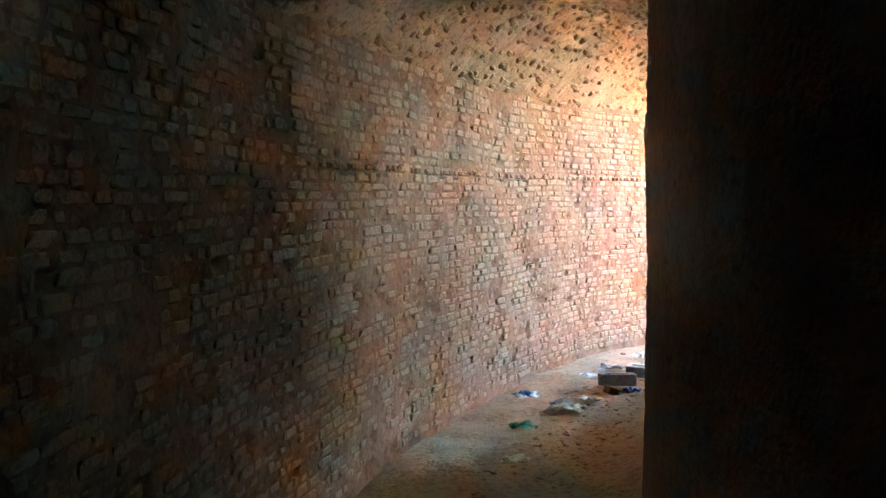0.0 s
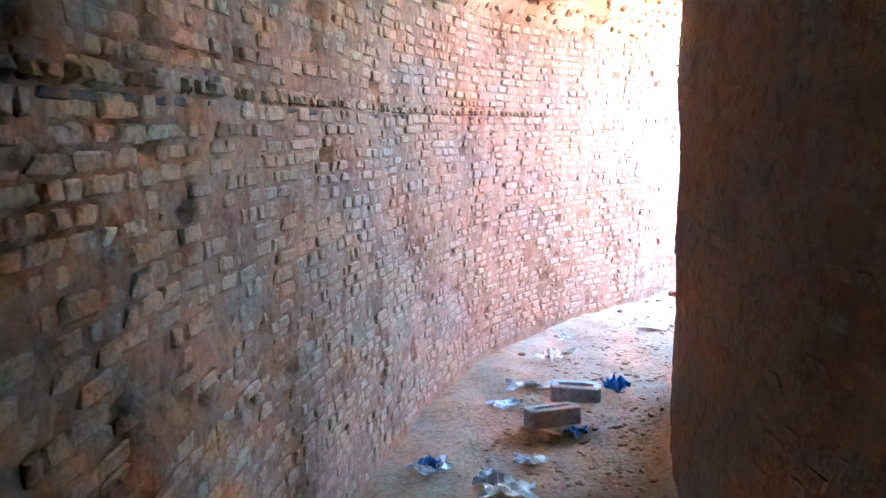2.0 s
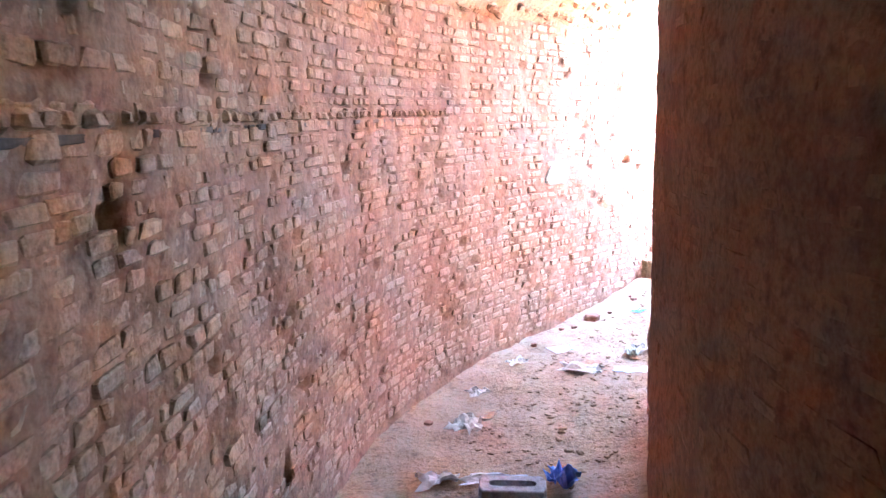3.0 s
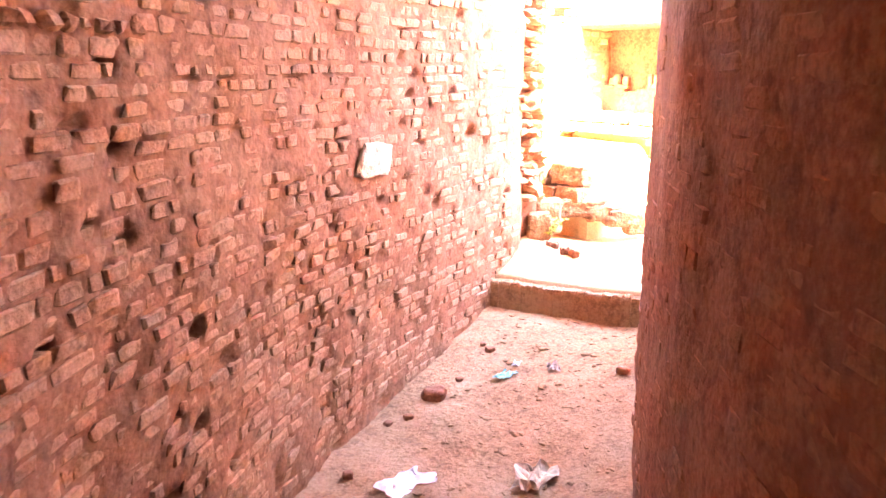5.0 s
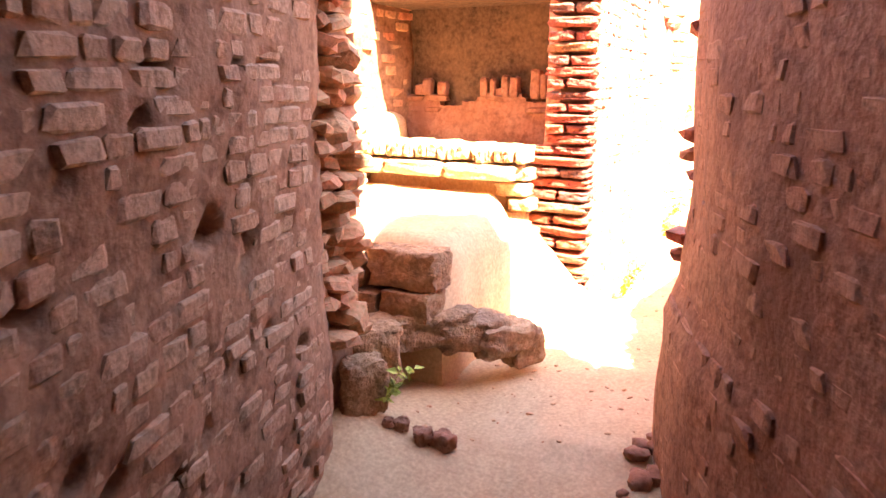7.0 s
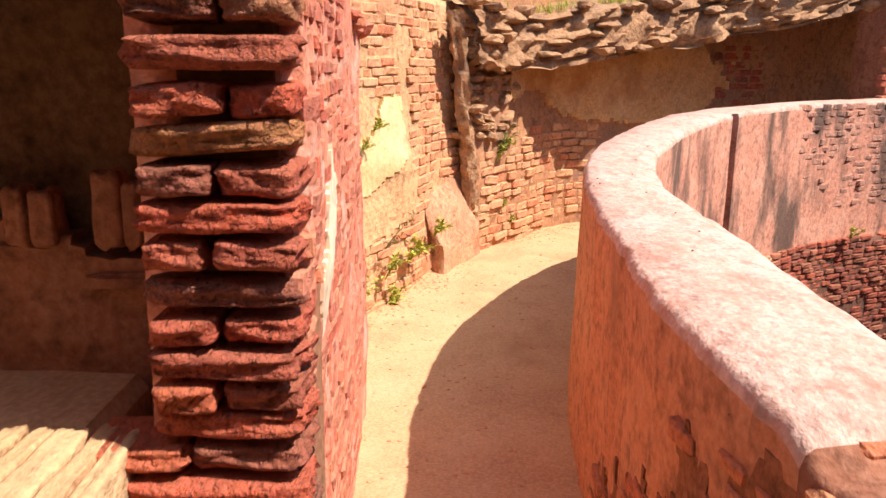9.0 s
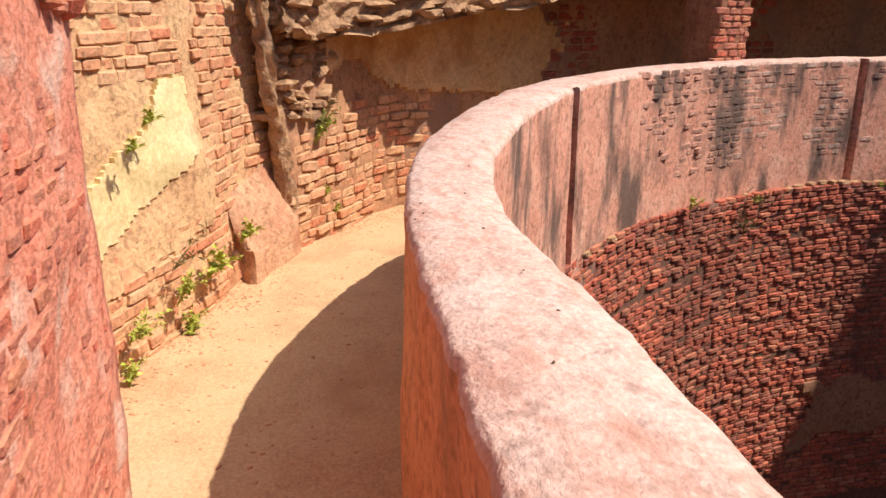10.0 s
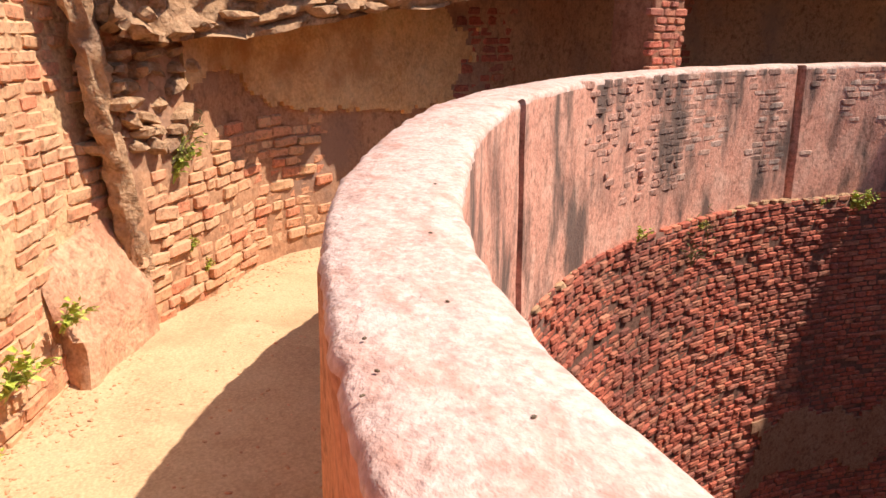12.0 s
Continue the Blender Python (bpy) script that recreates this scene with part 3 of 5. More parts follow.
# ---- niche behind the pier ----
back_s = Line([(6.08, 9.2), (6.08, 7.95)], False, relief=0.02)
wall_niche = wall_sheet("wall_niche", back_s, 0, back_s.len, 0.3, 2.4, 0.3, m_niche_shade, 0.06, label="mud-plastered niche wall with its shade painted into the colour")
side_s = Line([(4.1, 8.85), (5.6, 8.82), (6.1, 8.82)], False, relief=0.03)
wall_side = wall_sheet("wall_side", side_s, 0, side_s.len, 0.1, 1.8, 0.3, m_mud, 0.06, label="mud-plastered side wall above the raised bench")

# ---- walls along the path ----
och_s = Line([(7.7, 8.42), (8.6, 8.17), (9.4, 7.80), (9.95, 7.62), (10.27, 7.45)], False, relief=0.03, rough=2.0, seed=11.0, lean=0.06)
wall_ochre = wall_sheet("wall_ochre", och_s, 0, och_s.len, 0.1, 2.05, 0.4, m_och_wall, 0.05, top=lambda u: 2.02 + 0.05 * nz(u * 3), label="ochre brick wall with remains of yellow plaster")
back2 = Line([(10.2, 7.44), (10.65, 7.1), (11.15, 6.75), (11.5, 6.2), (11.9, 5.6), (12.6, 4.2), (13.05, 3.3), (13.4, 1.5), (13.1, -1.5), (12.0, -4.0)], False, relief=0.03, rough=1.8, seed=15.0)


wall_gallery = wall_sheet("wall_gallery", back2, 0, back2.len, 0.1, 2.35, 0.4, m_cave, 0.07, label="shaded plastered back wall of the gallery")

# overhanging rock and roof over the gallery
FRONT = [(10.05, 7.42, 1.62), (10.3, 7.2, 1.60), (10.6, 6.92, 1.60), (10.9, 6.36, 1.70), (11.25, 5.7, 1.79), (11.45, 4.7, 1.98), (11.7, 3.7, 2.2), (11.85, 2.0, 2.3), (11.6, -0.5, 2.3), (10.8, -3.0, 2.3)]
fr = Line([p[:2] for p in FRONT], False, relief=0.0)
knots = [0.0]
for a, b in zip(FRONT, FRONT[1:]):
    knots.append(knots[-1] + math.dist(a[:2], b[:2]))
vs, fs = [], []
us = steps(0, fr.len, 0.06)
prof = [(0.75, 0.10), (0.5, 0.16), (0.3, 0.10), (0.15, 0.04), (0.05, 0.0), (0.0, 0.03), (-0.02, 0.08), (0.0, 0.15), (-0.01, 0.22), (0.03, 0.28), (0.1, 0.34), (0.25, 0.40), (0.6, 0.46), (2.6, 0.6)]
for u in us:
    k = u / fr.len * knots[-1]
    z0 = float(np.interp(k, knots, [p[2] for p in FRONT]))
    for back, dz in prof:
        p, n, t = fr.at(u, z0 + dz)
        q = p - n * back
        d = 0.07 * nz(q.x * 2.2, q.y * 2.2, q.z * 3) + 0.035 * nz(q.x * 6, q.y * 6, q.z * 9)
        q = q + n * d + Vector((0, 0, 0.04 * nz(q.x * 5, q.y * 5, 4)))
        vs.append(q[:])
n = len(prof)
fs = [(i * n + j, (i + 1) * n + j, (i + 1) * n + j + 1, i * n + j + 1) for i in range(len(us) - 1) for j in range(n - 1)]
roof = linked("gallery_roof", mesh_of("gallery_roof", vs, fs, m_rock), None, "overhanging eroded rock ledge above the gallery", "structure")

# unseen high wall on the sunny side, added to cast shade into the well
sun_block_s = Ring(CX, CY, 5.5, -18, -1, relief=0.03, rough=1.2, seed=9.0)
wall_sheet("wall_upper", sun_block_s, 0, radians(130) * 5.5, 0.2, 6.2, 0.4, m_cave, 0.2, label="unseen tall wall added to keep sun off part of the well")

# ---- ground round the whole pit ----
ground_sheet("ground", steps(0, 360, 6), [8.2, 12.0, 30.0, 120.0, 800.0],
             lambda th, r: (lambda p: (p.x, p.y, 2.45 + (0.2 * nz(p.x * 0.2, p.y * 0.2) if r < 100 else 0)))(polar(r, th)), m_sand, "dry sandy ground above the well")

# ---- brickwork of the tunnel ----
U_ST = U_END - 3.4


def worn(u, v):
    """Where bricks show through the mud skin."""
    return nz(u * 1.1, v * 1.4, 20) + 0.5 * nz(u * 3.1, v * 3.1, 21) > -0.52 and nz(u * 12, v * 15, 4) < 0.48


masonry(wall_outer, outer, 2.5, U_END - 0.03, 0.1, 2.12, 0.045, (0.04, 0.14), (m_tun_o, m_tun_i), gap=0.008, proud=(-0.003, 0.0075), depth=0.03, skip=0.05,
        single=lambda u, v: U_END - 2.3 < u < U_END - 0.9 and 0.5 < v < 1.35, seed=11, tpl=FLUSH, keep=worn, wobble=0.7)
# one course of small square bricks that stands out, its joint's shade painted below
masonry(wall_outer, outer, outer_u(-0.4, 2.7), outer_u(1.9, 6.85), 1.525, 1.545, 0.045, (0.04, 0.085), (m_tun_o, m_tun_i), gap=0.010, proud=(0.006, 0.022), depth=0.06, skip=0.06, seed=12,
        tpl=STONES, wobble=0.25)
# thin dark strip stands in for the shade of the recessed joint
masonry(wall_outer, outer, outer_u(-0.4, 2.7), outer_u(1.6, 6.6), 1.505, 1.51, 0.022, (0.04, 0.12), (m_earth, m_earth), gap=0.004, proud=(-0.002, 0.003), depth=0.03, skip=0.25, seed=12, wobble=0.25,
        names=("earth_joint", "earth_joint"))
masonry(wall_inner, wall_inner_s, 6.0, U_IN - 0.05, 0.2, 2.4, 0.048, (0.05, 0.16), (m_inn_o, m_inn_i), gap=0.010, proud=(-0.003, 0.003), depth=0.03, skip=0.28, seed=14, extra=swell, tpl=FLUSH, wobble=0.6,
        single=lambda u, v: u > U_IN - 2.2 and v < 1.8, cap=120)
# ragged end of the inner wall
end_face = Line([polar(R_WALL + 0.02, 107)[:2], polar(R_WALL - 0.42, 107)[:2]], False, relief=0.01)
masonry(wall_inner, end_face, 0.0, end_face.len, 0.9, 2.55, 0.05, (0.08, 0.16), (m_red_o, m_red_i), proud=(-0.01, 0.035), depth=0.09, skip=0.08, seed=15, tpl=STONES, cap=70,
        single=lambda u, v: v < 2.0)

# pale stone let into the tunnel wall
stone = rough_box(901, bevel=0.08, jitter=0.045, cuts=2)
u_stone = outer_u(2.94, 7.5)
p, n, t = outer.at(u_stone - 0.02, 1.125, -0.012)
stone.transform(Matrix((((t * 0.24).x, (n * 0.05).x, 0, p.x), ((t * 0.24).y, (n * 0.05).y, 0, p.y), (0, 0, 0.12, p.z), (0, 0, 0, 1))) @ Matrix.Rotation(0.18, 4, "Y"))
part("stone_block", stone, m_white_stone, wall_outer, "pale rough stone let into the wall")

# rubble end of the outer wall at the way out
core = rough_box(77, bevel=0.06, jitter=0.02)
core.transform(Matrix.Translation((4.42, 8.42, 1.45)) @ Matrix.Diagonal((0.28, 0.7, 2.3, 1)))
jamb = part("wall_jamb", core, m_mud)
tagged(jamb, "broken rubble jamb at the mouth of the tunnel", kind="structure")
jf = Line([(4.22, 8.04), (4.38, 8.0), (4.52, 8.06), (4.6, 8.2)], False, relief=0.03, rough=7, seed=31)
masonry(jamb, jf, 0, jf.len, 0.72, 2.5, 0.045, (0.035, 0.12), (m_och_o, m_tun_i), gap=0.006, proud=(-0.02, 0.035), depth=0.12, skip=0.14, seed=16, tpl=STONES, single=lambda u, v: v < 1.75,
        cap=200, names=("stone", "rubble"), wobble=1.3, tilt=0.3)

# ---- landing: bench, blocks, sill ----
def lump(name, size, at, material, seed, parent=None, rz=0.0, bevel=0.16, jitter=0.05, label="", ry=0.0, cuts=2):
    bm = rough_box(seed, bevel=bevel, jitter=jitter, cuts=cuts)
    bm.transform(pose(*at, 0, ry, rz) @ Matrix.Diagonal((*size, 1)))
    return part(name, bm, material, parent, label, True)


bench = bmesh.new()
bx, by = steps(4.84, 5.56, 0.03), steps(7.97, 8.9, 0.03)
grid = {}
for i, x in enumerate(bx):
    for j, y in enumerate(by):
        e_x = min(x - 4.84, (5.56 - x) + 0.2)
        e_y = y - 7.97 - 0.09 * max(0, min(1, (x - 5.30) / 0.1))
        d = min(e_x, e_y)
        fall = 0.1 * max(0.0, 1 - max(0.0, d + 0.012 * nz(x * 11, y * 11, 6)) / 0.09) ** 2
        z = 0.93 - fall + 0.2 * max(0, x - 5.3) + 0.009 * nz(x * 6, y * 6, 2) + 0.005 * nz(x * 17, y * 17, 4)
        grid[i, j] = bench.verts.new((x + 0.012 * nz(x * 8, y * 8, 9), y + 0.014 * nz(x * 7, 3, y * 7), z))
for i in range(len(bx) - 1):
    for j in range(len(by) - 1):
        bench.faces.new((grid[i, j], grid[i + 1, j], grid[i + 1, j + 1], grid[i, j + 1]))
edge = [e for e in bench.edges if len(e.link_faces) == 1]
for v in [g for g in bmesh.ops.extrude_edge_only(bench, edges=edge)["geom"] if isinstance(g, bmesh.types.BMVert)]:
    v.co.z = 0.42
    v.co.x += 0.02 * nz(v.co.x * 9, v.co.y * 9)
bench_ob = part("bench", bench, m_sand, None, smooth=True)
tagged(bench_ob, "raised sand-covered masonry bench beside the path", "bench")
rnd = random.Random(21)
for y0, w, z0, h in ((8.40, 0.13, 0.84, 0.13), (8.26, 0.11, 0.84, 0.13), (8.07, 0.24, 0.85, 0.12), (8.45, 0.2, 0.73, 0.09), (8.24, 0.19, 0.73, 0.08), (8.05, 0.17, 0.74, 0.09), (8.35, 0.22, 0.64, 0.09), (8.12, 0.2, 0.65, 0.08)):
    lump("stone_block", (0.13, w, h), (4.80 + rnd.uniform(-0.02, 0.02), y0, z0), m_rock, rnd.randrange(999), bench_ob, rz=rnd.uniform(-4, 4), bevel=0.08, jitter=0.035, cuts=2)
# stones of the ragged shelf below the bench
for x, y, z, sx, sy, sz in ((4.86, 8.02, 0.66, 0.26, 0.2, 0.1), (4.93, 7.92, 0.63, 0.24, 0.14, 0.1), (5.0, 7.84, 0.60, 0.22, 0.13, 0.1), (5.07, 7.79, 0.56, 0.12, 0.1, 0.12), (4.72, 8.15, 0.66, 0.2, 0.24, 0.1),
                            (4.60, 8.08, 0.62, 0.16, 0.12, 0.2), (4.48, 8.03, 0.58, 0.13, 0.1, 0.16)):
    ob = lump("stone", (sx, sy, sz), (x, y, z), m_rock, int(x * 1000), None, rz=-32 + (int(x * 700) % 17 - 8), bevel=0.12, jitter=0.06, cuts=2)
    tagged(ob, "rough brown masonry stone in a ragged shelf", "stone", "shelf stones")

# upright bricks in the riser of the step
rr = 5.5
while rr < 6.75:
    w = rnd.uniform(0.045, 0.075)
    p = polar(rr + w / 2, STEP_TH + 0.5 * nz((rr + w / 2) * 1.7) + 0.22)
    lump("brick", (w + 0.001, 0.06, 0.19), (p.x, p.y, path_z(p.x, p.y) - 0.104 + rnd.uniform(-0.005, 0.003)), m_dirt, int(rr * 1000), path, rz=STEP_TH + rnd.uniform(-3, 3), bevel=0.07, jitter=0.022)
    rr += w

sill_body = rough_box(5, bevel=0.03, jitter=0.01)
sill_body.transform(Matrix.Translation((5.88, 8.50, 0.78)) @ Matrix.Diagonal((0.42, 0.78, 0.7, 1)))
sill = part("sill", sill_body, m_sand)
tagged(sill, "niche sill edged with upright bricks", kind="structure")
y = 8.015
k = 0
while y < 8.86:
    w = rnd.uniform(0.032, 0.052)
    lump("brick", (0.24 + rnd.uniform(-0.02, 0.02), w - 0.006, 0.064 + rnd.uniform(-0.008, 0.004)), (5.665 + rnd.uniform(-0.014, 0.012), y + w / 2, 1.134 + rnd.uniform(-0.006, 0.004)), m_sill, 300 + k, sill,
         rz=rnd.uniform(-3, 3), bevel=0.1, jitter=0.024, cuts=2)
    y += w
    k += 1
for y0, w in ((8.19, 0.30), (8.49, 0.27), (8.76, 0.24)):
    lump("stone_block", (0.16, w, 0.06), (5.60, y0, 1.062), m_sill, int(y0 * 100), sill, rz=rnd.uniform(-2, 2), bevel=0.1, jitter=0.026, cuts=2)
for y0, z0, w, h in ((8.06, 1.05, 0.1, 0.05), (8.09, 0.99, 0.13, 0.055), (8.05, 0.93, 0.1, 0.05), (8.10, 0.87, 0.12, 0.06), (8.04, 0.81, 0.1, 0.05), (8.06, 0.75, 0.12, 0.06)):
    lump("stone_block", (0.15, w, h), (5.70 + rnd.uniform(-0.02, 0.015), y0, z0), m_sill, int(z0 * 1000), sill, rz=rnd.uniform(-8, 8), bevel=0.12, jitter=0.03, cuts=2)
# sand bank at the far side of the sill
bank = rough_box(6, bevel=0.3, jitter=0.03, cuts=3)
bank.transform(Matrix.Translation((5.75, 8.86, 1.14)) @ Matrix.Diagonal((0.5, 0.22, 0.28, 1)))
tagged(part("sand_heap", bank, m_sand, None, smooth=True), "sand heaped in the corner of the niche", "sand heap")

# niche: shelf of upright bricks at the back, and soffit
back_n = Line([(6.06, 9.2), (6.06, 7.95)], False, relief=0.02)
patch("plaster_patch", back_n, 0.02, 1.22, 1.0, 1.45, lambda u, v: 1.335 - v + 0.05 * nz(u * 4, v * 3, 7) + 0.02 * nz(u * 15, v * 15, 2), 0.03, m_mud_red, wall_niche, "brown mud plaster with a broken upper edge")
for v0, sd in ((1.315, 81), (1.265, 82)):
    masonry(wall_niche, back_n, 0.03, 1.22, v0, v0 + 0.03, 0.042, (0.1, 0.24), (m_mud_red, m_mud_red), gap=0.012, proud=(0.03, 0.055), depth=0.06, skip=0.25, seed=sd, tpl=WORN, single=lambda u, v: True, wobble=0.3)
for y, h, w in zip((8.404, 8.358, 8.298, 8.256, 8.154, 8.116), (0.085, 0.08, 0.095, 0.09, 0.12, 0.1), (0.035, 0.028, 0.036, 0.04, 0.045, 0.03)):
    lump("brick", (0.05, w, h), (6.04, y, 1.34 + h / 2), m_mud_red, int(y * 1000), wall_niche, bevel=0.16, jitter=0.04, cuts=2)
for y, h in ((8.62, 0.06), (8.70, 0.075), (8.74, 0.05)):
    lump("brick", (0.05, 0.045, h), (6.04, y, 1.345 + h / 2), m_mud_red, int(y * 1000), wall_niche, bevel=0.2, jitter=0.05, cuts=2)
# soffit block takes the same colour with the niche's shade painted in
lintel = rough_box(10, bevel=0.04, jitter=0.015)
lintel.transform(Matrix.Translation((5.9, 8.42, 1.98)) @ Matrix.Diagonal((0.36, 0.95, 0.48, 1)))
tagged(part("wall_lintel", lintel, m_niche_shade), "mud-plastered wall above the niche", kind="structure")
masonry(wall_side, side_s, 0.3, side_s.len, 0.9, 2.3, 0.05, (0.06, 0.15), (m_och_o, m_och_i), proud=(-0.01, 0.012), skip=0.3, seed=19, single=lambda u, v: v < 1.4, cap=60)

# ---- pier: pairs of bricks and through bricks in deep joints ----
rnd = random.Random(41)
tpls = []
for i in range(14):
    vs, fs = template(700 + 13 * i, bevel=0.12, jitter=0.04, cuts=2)
    tpls.append(mesh_of("brick", vs.tolist(), fs, m_pier, True))
pier_core = rough_box(55, bevel=0.03, jitter=0.008)
pier_core.transform(Matrix.Translation((5.905, 7.9, 1.35)) @ Matrix.Diagonal((0.25, 0.14, 2.0, 1)))
pier = part("wall_pier", pier_core, m_mud)
tagged(pier, "narrow pier of thin red bricks with deep joints", kind="structure")
z, row = 0.46, 0
while z < 2.3:
    h = rnd.uniform(0.033, 0.039)
    lowish = z < 1.16
    y0, y1 = 7.80, 7.985 + ((0.05 + 0.06 * rnd.random()) if lowish else 0.01 * rnd.random())
    cuts = [0.0, 1.0] if row % 2 else [0.0, rnd.uniform(0.42, 0.58), 1.0]
    for a, b in zip(cuts, cuts[1:]):
        ya, yb = y0 + (y1 - y0) * a + 0.004, y0 + (y1 - y0) * b - 0.004
        ob = new("brick", rnd.choice(tpls))
        ob.parent = pier
        ob.matrix_local = pose(5.765 + rnd.uniform(-0.014, 0.010), (ya + yb) / 2, z + h / 2, rnd.gauss(0, 1.6), rnd.gauss(0, 2), rnd.gauss(0, 2)) @ Matrix.Diagonal((0.11, yb - ya, h * rnd.uniform(0.85, 1.0), 1))
    z += h + rnd.uniform(0.006, 0.015)
    row += 1

# ---- red wall ----
def cream(u, v):
    """Outline of the pale plaster that is left."""
    return 0.085 - abs(u - 0.46 - (v - 1.25) * 0.5) - max(0, abs(v - 1.32) - 0.08) + 0.06 * nz(u * 9, v * 9) + 0.02 * nz(u * 30, v * 30)


masonry(wall_red, red_s, 0.04, 1.2, 0.45, 2.2, 0.041, (0.07, 0.15), (m_red_o, m_red_i), gap=0.01, proud=(0.0, 0.006), depth=0.03, tpl=FLUSH, skip=0.08, seed=22, top=red_top,
        keep=lambda u, v: nz(u * 2.2, v * 2.2, 3) > -0.8 and cream(u, v) < -0.04, single=lambda u, v: 0.9 < v < 1.8 and u < 0.9, cap=280, wobble=0.3)
masonry(wall_red, red_s, 1.2, red_s.len - 0.02, 0.35, 1.8, 0.043, (0.05, 0.13), (m_red_o, m_red_i), gap=0.012, proud=(-0.002, 0.006), depth=0.03, tpl=FLUSH, skip=0.3, seed=23, top=red_top,
        keep=lambda u, v: nz(u * 2.6, v * 2.6, 13) > 0.0, wobble=0.4)
patch("plaster_patch", red_s, 0.12, 0.95, 0.9, 1.7, cream, 0.006, m_cream, wall_red, "pale remains of plaster", step=0.012)
cap_stones = Joined()
for u in steps(0.05, red_s.len - 0.05, 0.07):
    p, n, t = red_s.at(u, red_top(u) - 0.01, -0.06 + rnd.uniform(-0.02, 0.05))
    cap_stones.add(rnd.choice(STONES), Matrix.Translation(p) @ Matrix.Rotation(rnd.uniform(-0.5, 0.5), 4, "Z") @ Matrix.Diagonal((rnd.uniform(0.07, 0.12), rnd.uniform(0.08, 0.14), rnd.uniform(0.03, 0.06), 1)))
cap_stones.link("broken_top", m_red_i, wall_red)

# ---- well brickwork ----
def ragged_gap(u, v):
    return not (abs(v + 0.28 - 0.09 * nz(u * 3)) < 0.03 and ul(46) < u < ul(26))


masonry(wall_well, well_low, ul(66), ul(-32), -3.0, 0.285, 0.048, (0.08, 0.17), (m_well_o, m_well_i), gap=0.011, proud=(0.002, 0.028), depth=0.09, skip=0.04, seed=31, keep=ragged_gap, wobble=0.5,
        single=lambda u, v: ul(45) < u < ul(24) and v > -0.75, cap=295)
masonry(wall_well, well_low, ul(60), ul(-30), 0.255, 0.28, 0.06, (0.05, 0.16), (m_well_o, m_rock), gap=0.01, proud=(-0.015, 0.03), depth=0.1, skip=0.15, seed=32, wobble=0.8, tpl=STONES)
patch("plaster_band", well_low, ul(14), ul(-40), -2.6, -1.4, lambda u, v: min(0.3 - abs(v + 1.98), 0.6 * (u - ul(8))) + 0.2 * nz(u * 2.2, v * 3, 4), 0.03, m_mud, wall_well, "grey remains of plaster", step=0.05)
# bricks that show through the parapet's inner plaster
class ParapetFace:
    """The inner or the outer face of the parapet itself; u as on the well's ring."""

    def __init__(self, edge, facing):
        self.edge, self.s, self.r, self.t0 = edge, facing, R_WELL, math.pi

    def at(self, u, v, out=0.0):
        th = math.degrees(self.t0 - u / self.r)
        r = self.edge(th) + (0.025 * max(0.0, parapet_top(th) - 0.05 - v) / (parapet_top(th) - 0.1) if self.s > 0 else 0.0)
        p = polar(r, th, v)
        r += 0.010 * nz(p.x * 2, p.y * 2, p.z * 2) + 0.005 * nz(p.x * 7, p.y * 7, p.z * 7) + 0.008 * nz(th * 0.35, 1)
        n = (polar(1, th) - polar(0, th)) * self.s
        return polar(r, th, v) + n * out, n, Vector((math.sin(radians(th)), -math.cos(radians(th)), 0))


par_in = ParapetFace(parapet_in, -1)
masonry(wall_parapet, par_in, well_u(38), well_u(-12), 0.55, 1.31, 0.05, (0.1, 0.19), (m_well_course, m_well_course), gap=0.010, proud=(0.001, 0.0045), depth=0.03, skip=0.15, seed=33, tpl=FLUSH,
        keep=lambda u, v: nz(u * 1.3, v * 0.8, 40) + 0.4 * nz(u * 5, v * 5, 2) + 0.5 * (v - 0.95) > -0.05 and all(abs(u - well_u(a)) > 0.12 for a in GROOVES), single=lambda u, v: u < well_u(22), cap=150)
# rubble of the parapet where its plaster has gone
par_out = ParapetFace(parapet_out, 1)
pu = well_u
def bare(u, v):
    """Where the plaster has come off the outside."""
    return 1.1 - max(0.0, u - pu(96.8)) * 0.62 + 0.12 * nz(u * 3, v * 3) + 0.17 * nz(u * 8, v * 6, 2) + 0.08 * nz(u * 19, v * 15, 4) - v


patch("mud_core", par_out, pu(106.3), pu(85), 0.42, 1.12, bare, 0.003, m_dark_mud, wall_parapet, "dark mud core where plaster has gone", rough=0.012)
masonry(wall_parapet, par_out, pu(106.3), pu(85), 0.45, 1.13, 0.046, (0.06, 0.19), (m_par_o, m_par_i), gap=0.014, proud=(0.004, 0.018), depth=0.05, skip=0.2, seed=34, tpl=FLUSH, wobble=0.7,
        keep=lambda u, v: bare(u, v) > 0.02, single=lambda u, v: v > 0.55, cap=280)
rub = Joined()
for th in steps(105.8, 97.2, 0.7):
    for r in (5.20, 5.245):
        z = parapet_top(th) + rnd.uniform(-0.05, -0.025)
        rub.add(rnd.choice(WORN), Matrix.Translation(polar(r + rnd.uniform(-0.02, 0.02), th + rnd.uniform(-0.3, 0.3), z)) @ Matrix.Rotation(radians(th) + rnd.uniform(-0.4, 0.4), 4, "Z")
                @ Matrix.Diagonal((rnd.uniform(0.06, 0.1), rnd.uniform(0.05, 0.08), rnd.uniform(0.05, 0.075), 1)))
rub.link("rubble", m_par_i, wall_parapet)

# ---- ochre wall ----
def och_keep(u, v):
    return (u > 1.95 or v < 0.75 or v > 1.45) and nz(u * 1.5, v * 1.5, 51) > (-0.7 if u > 1.95 else -0.25)


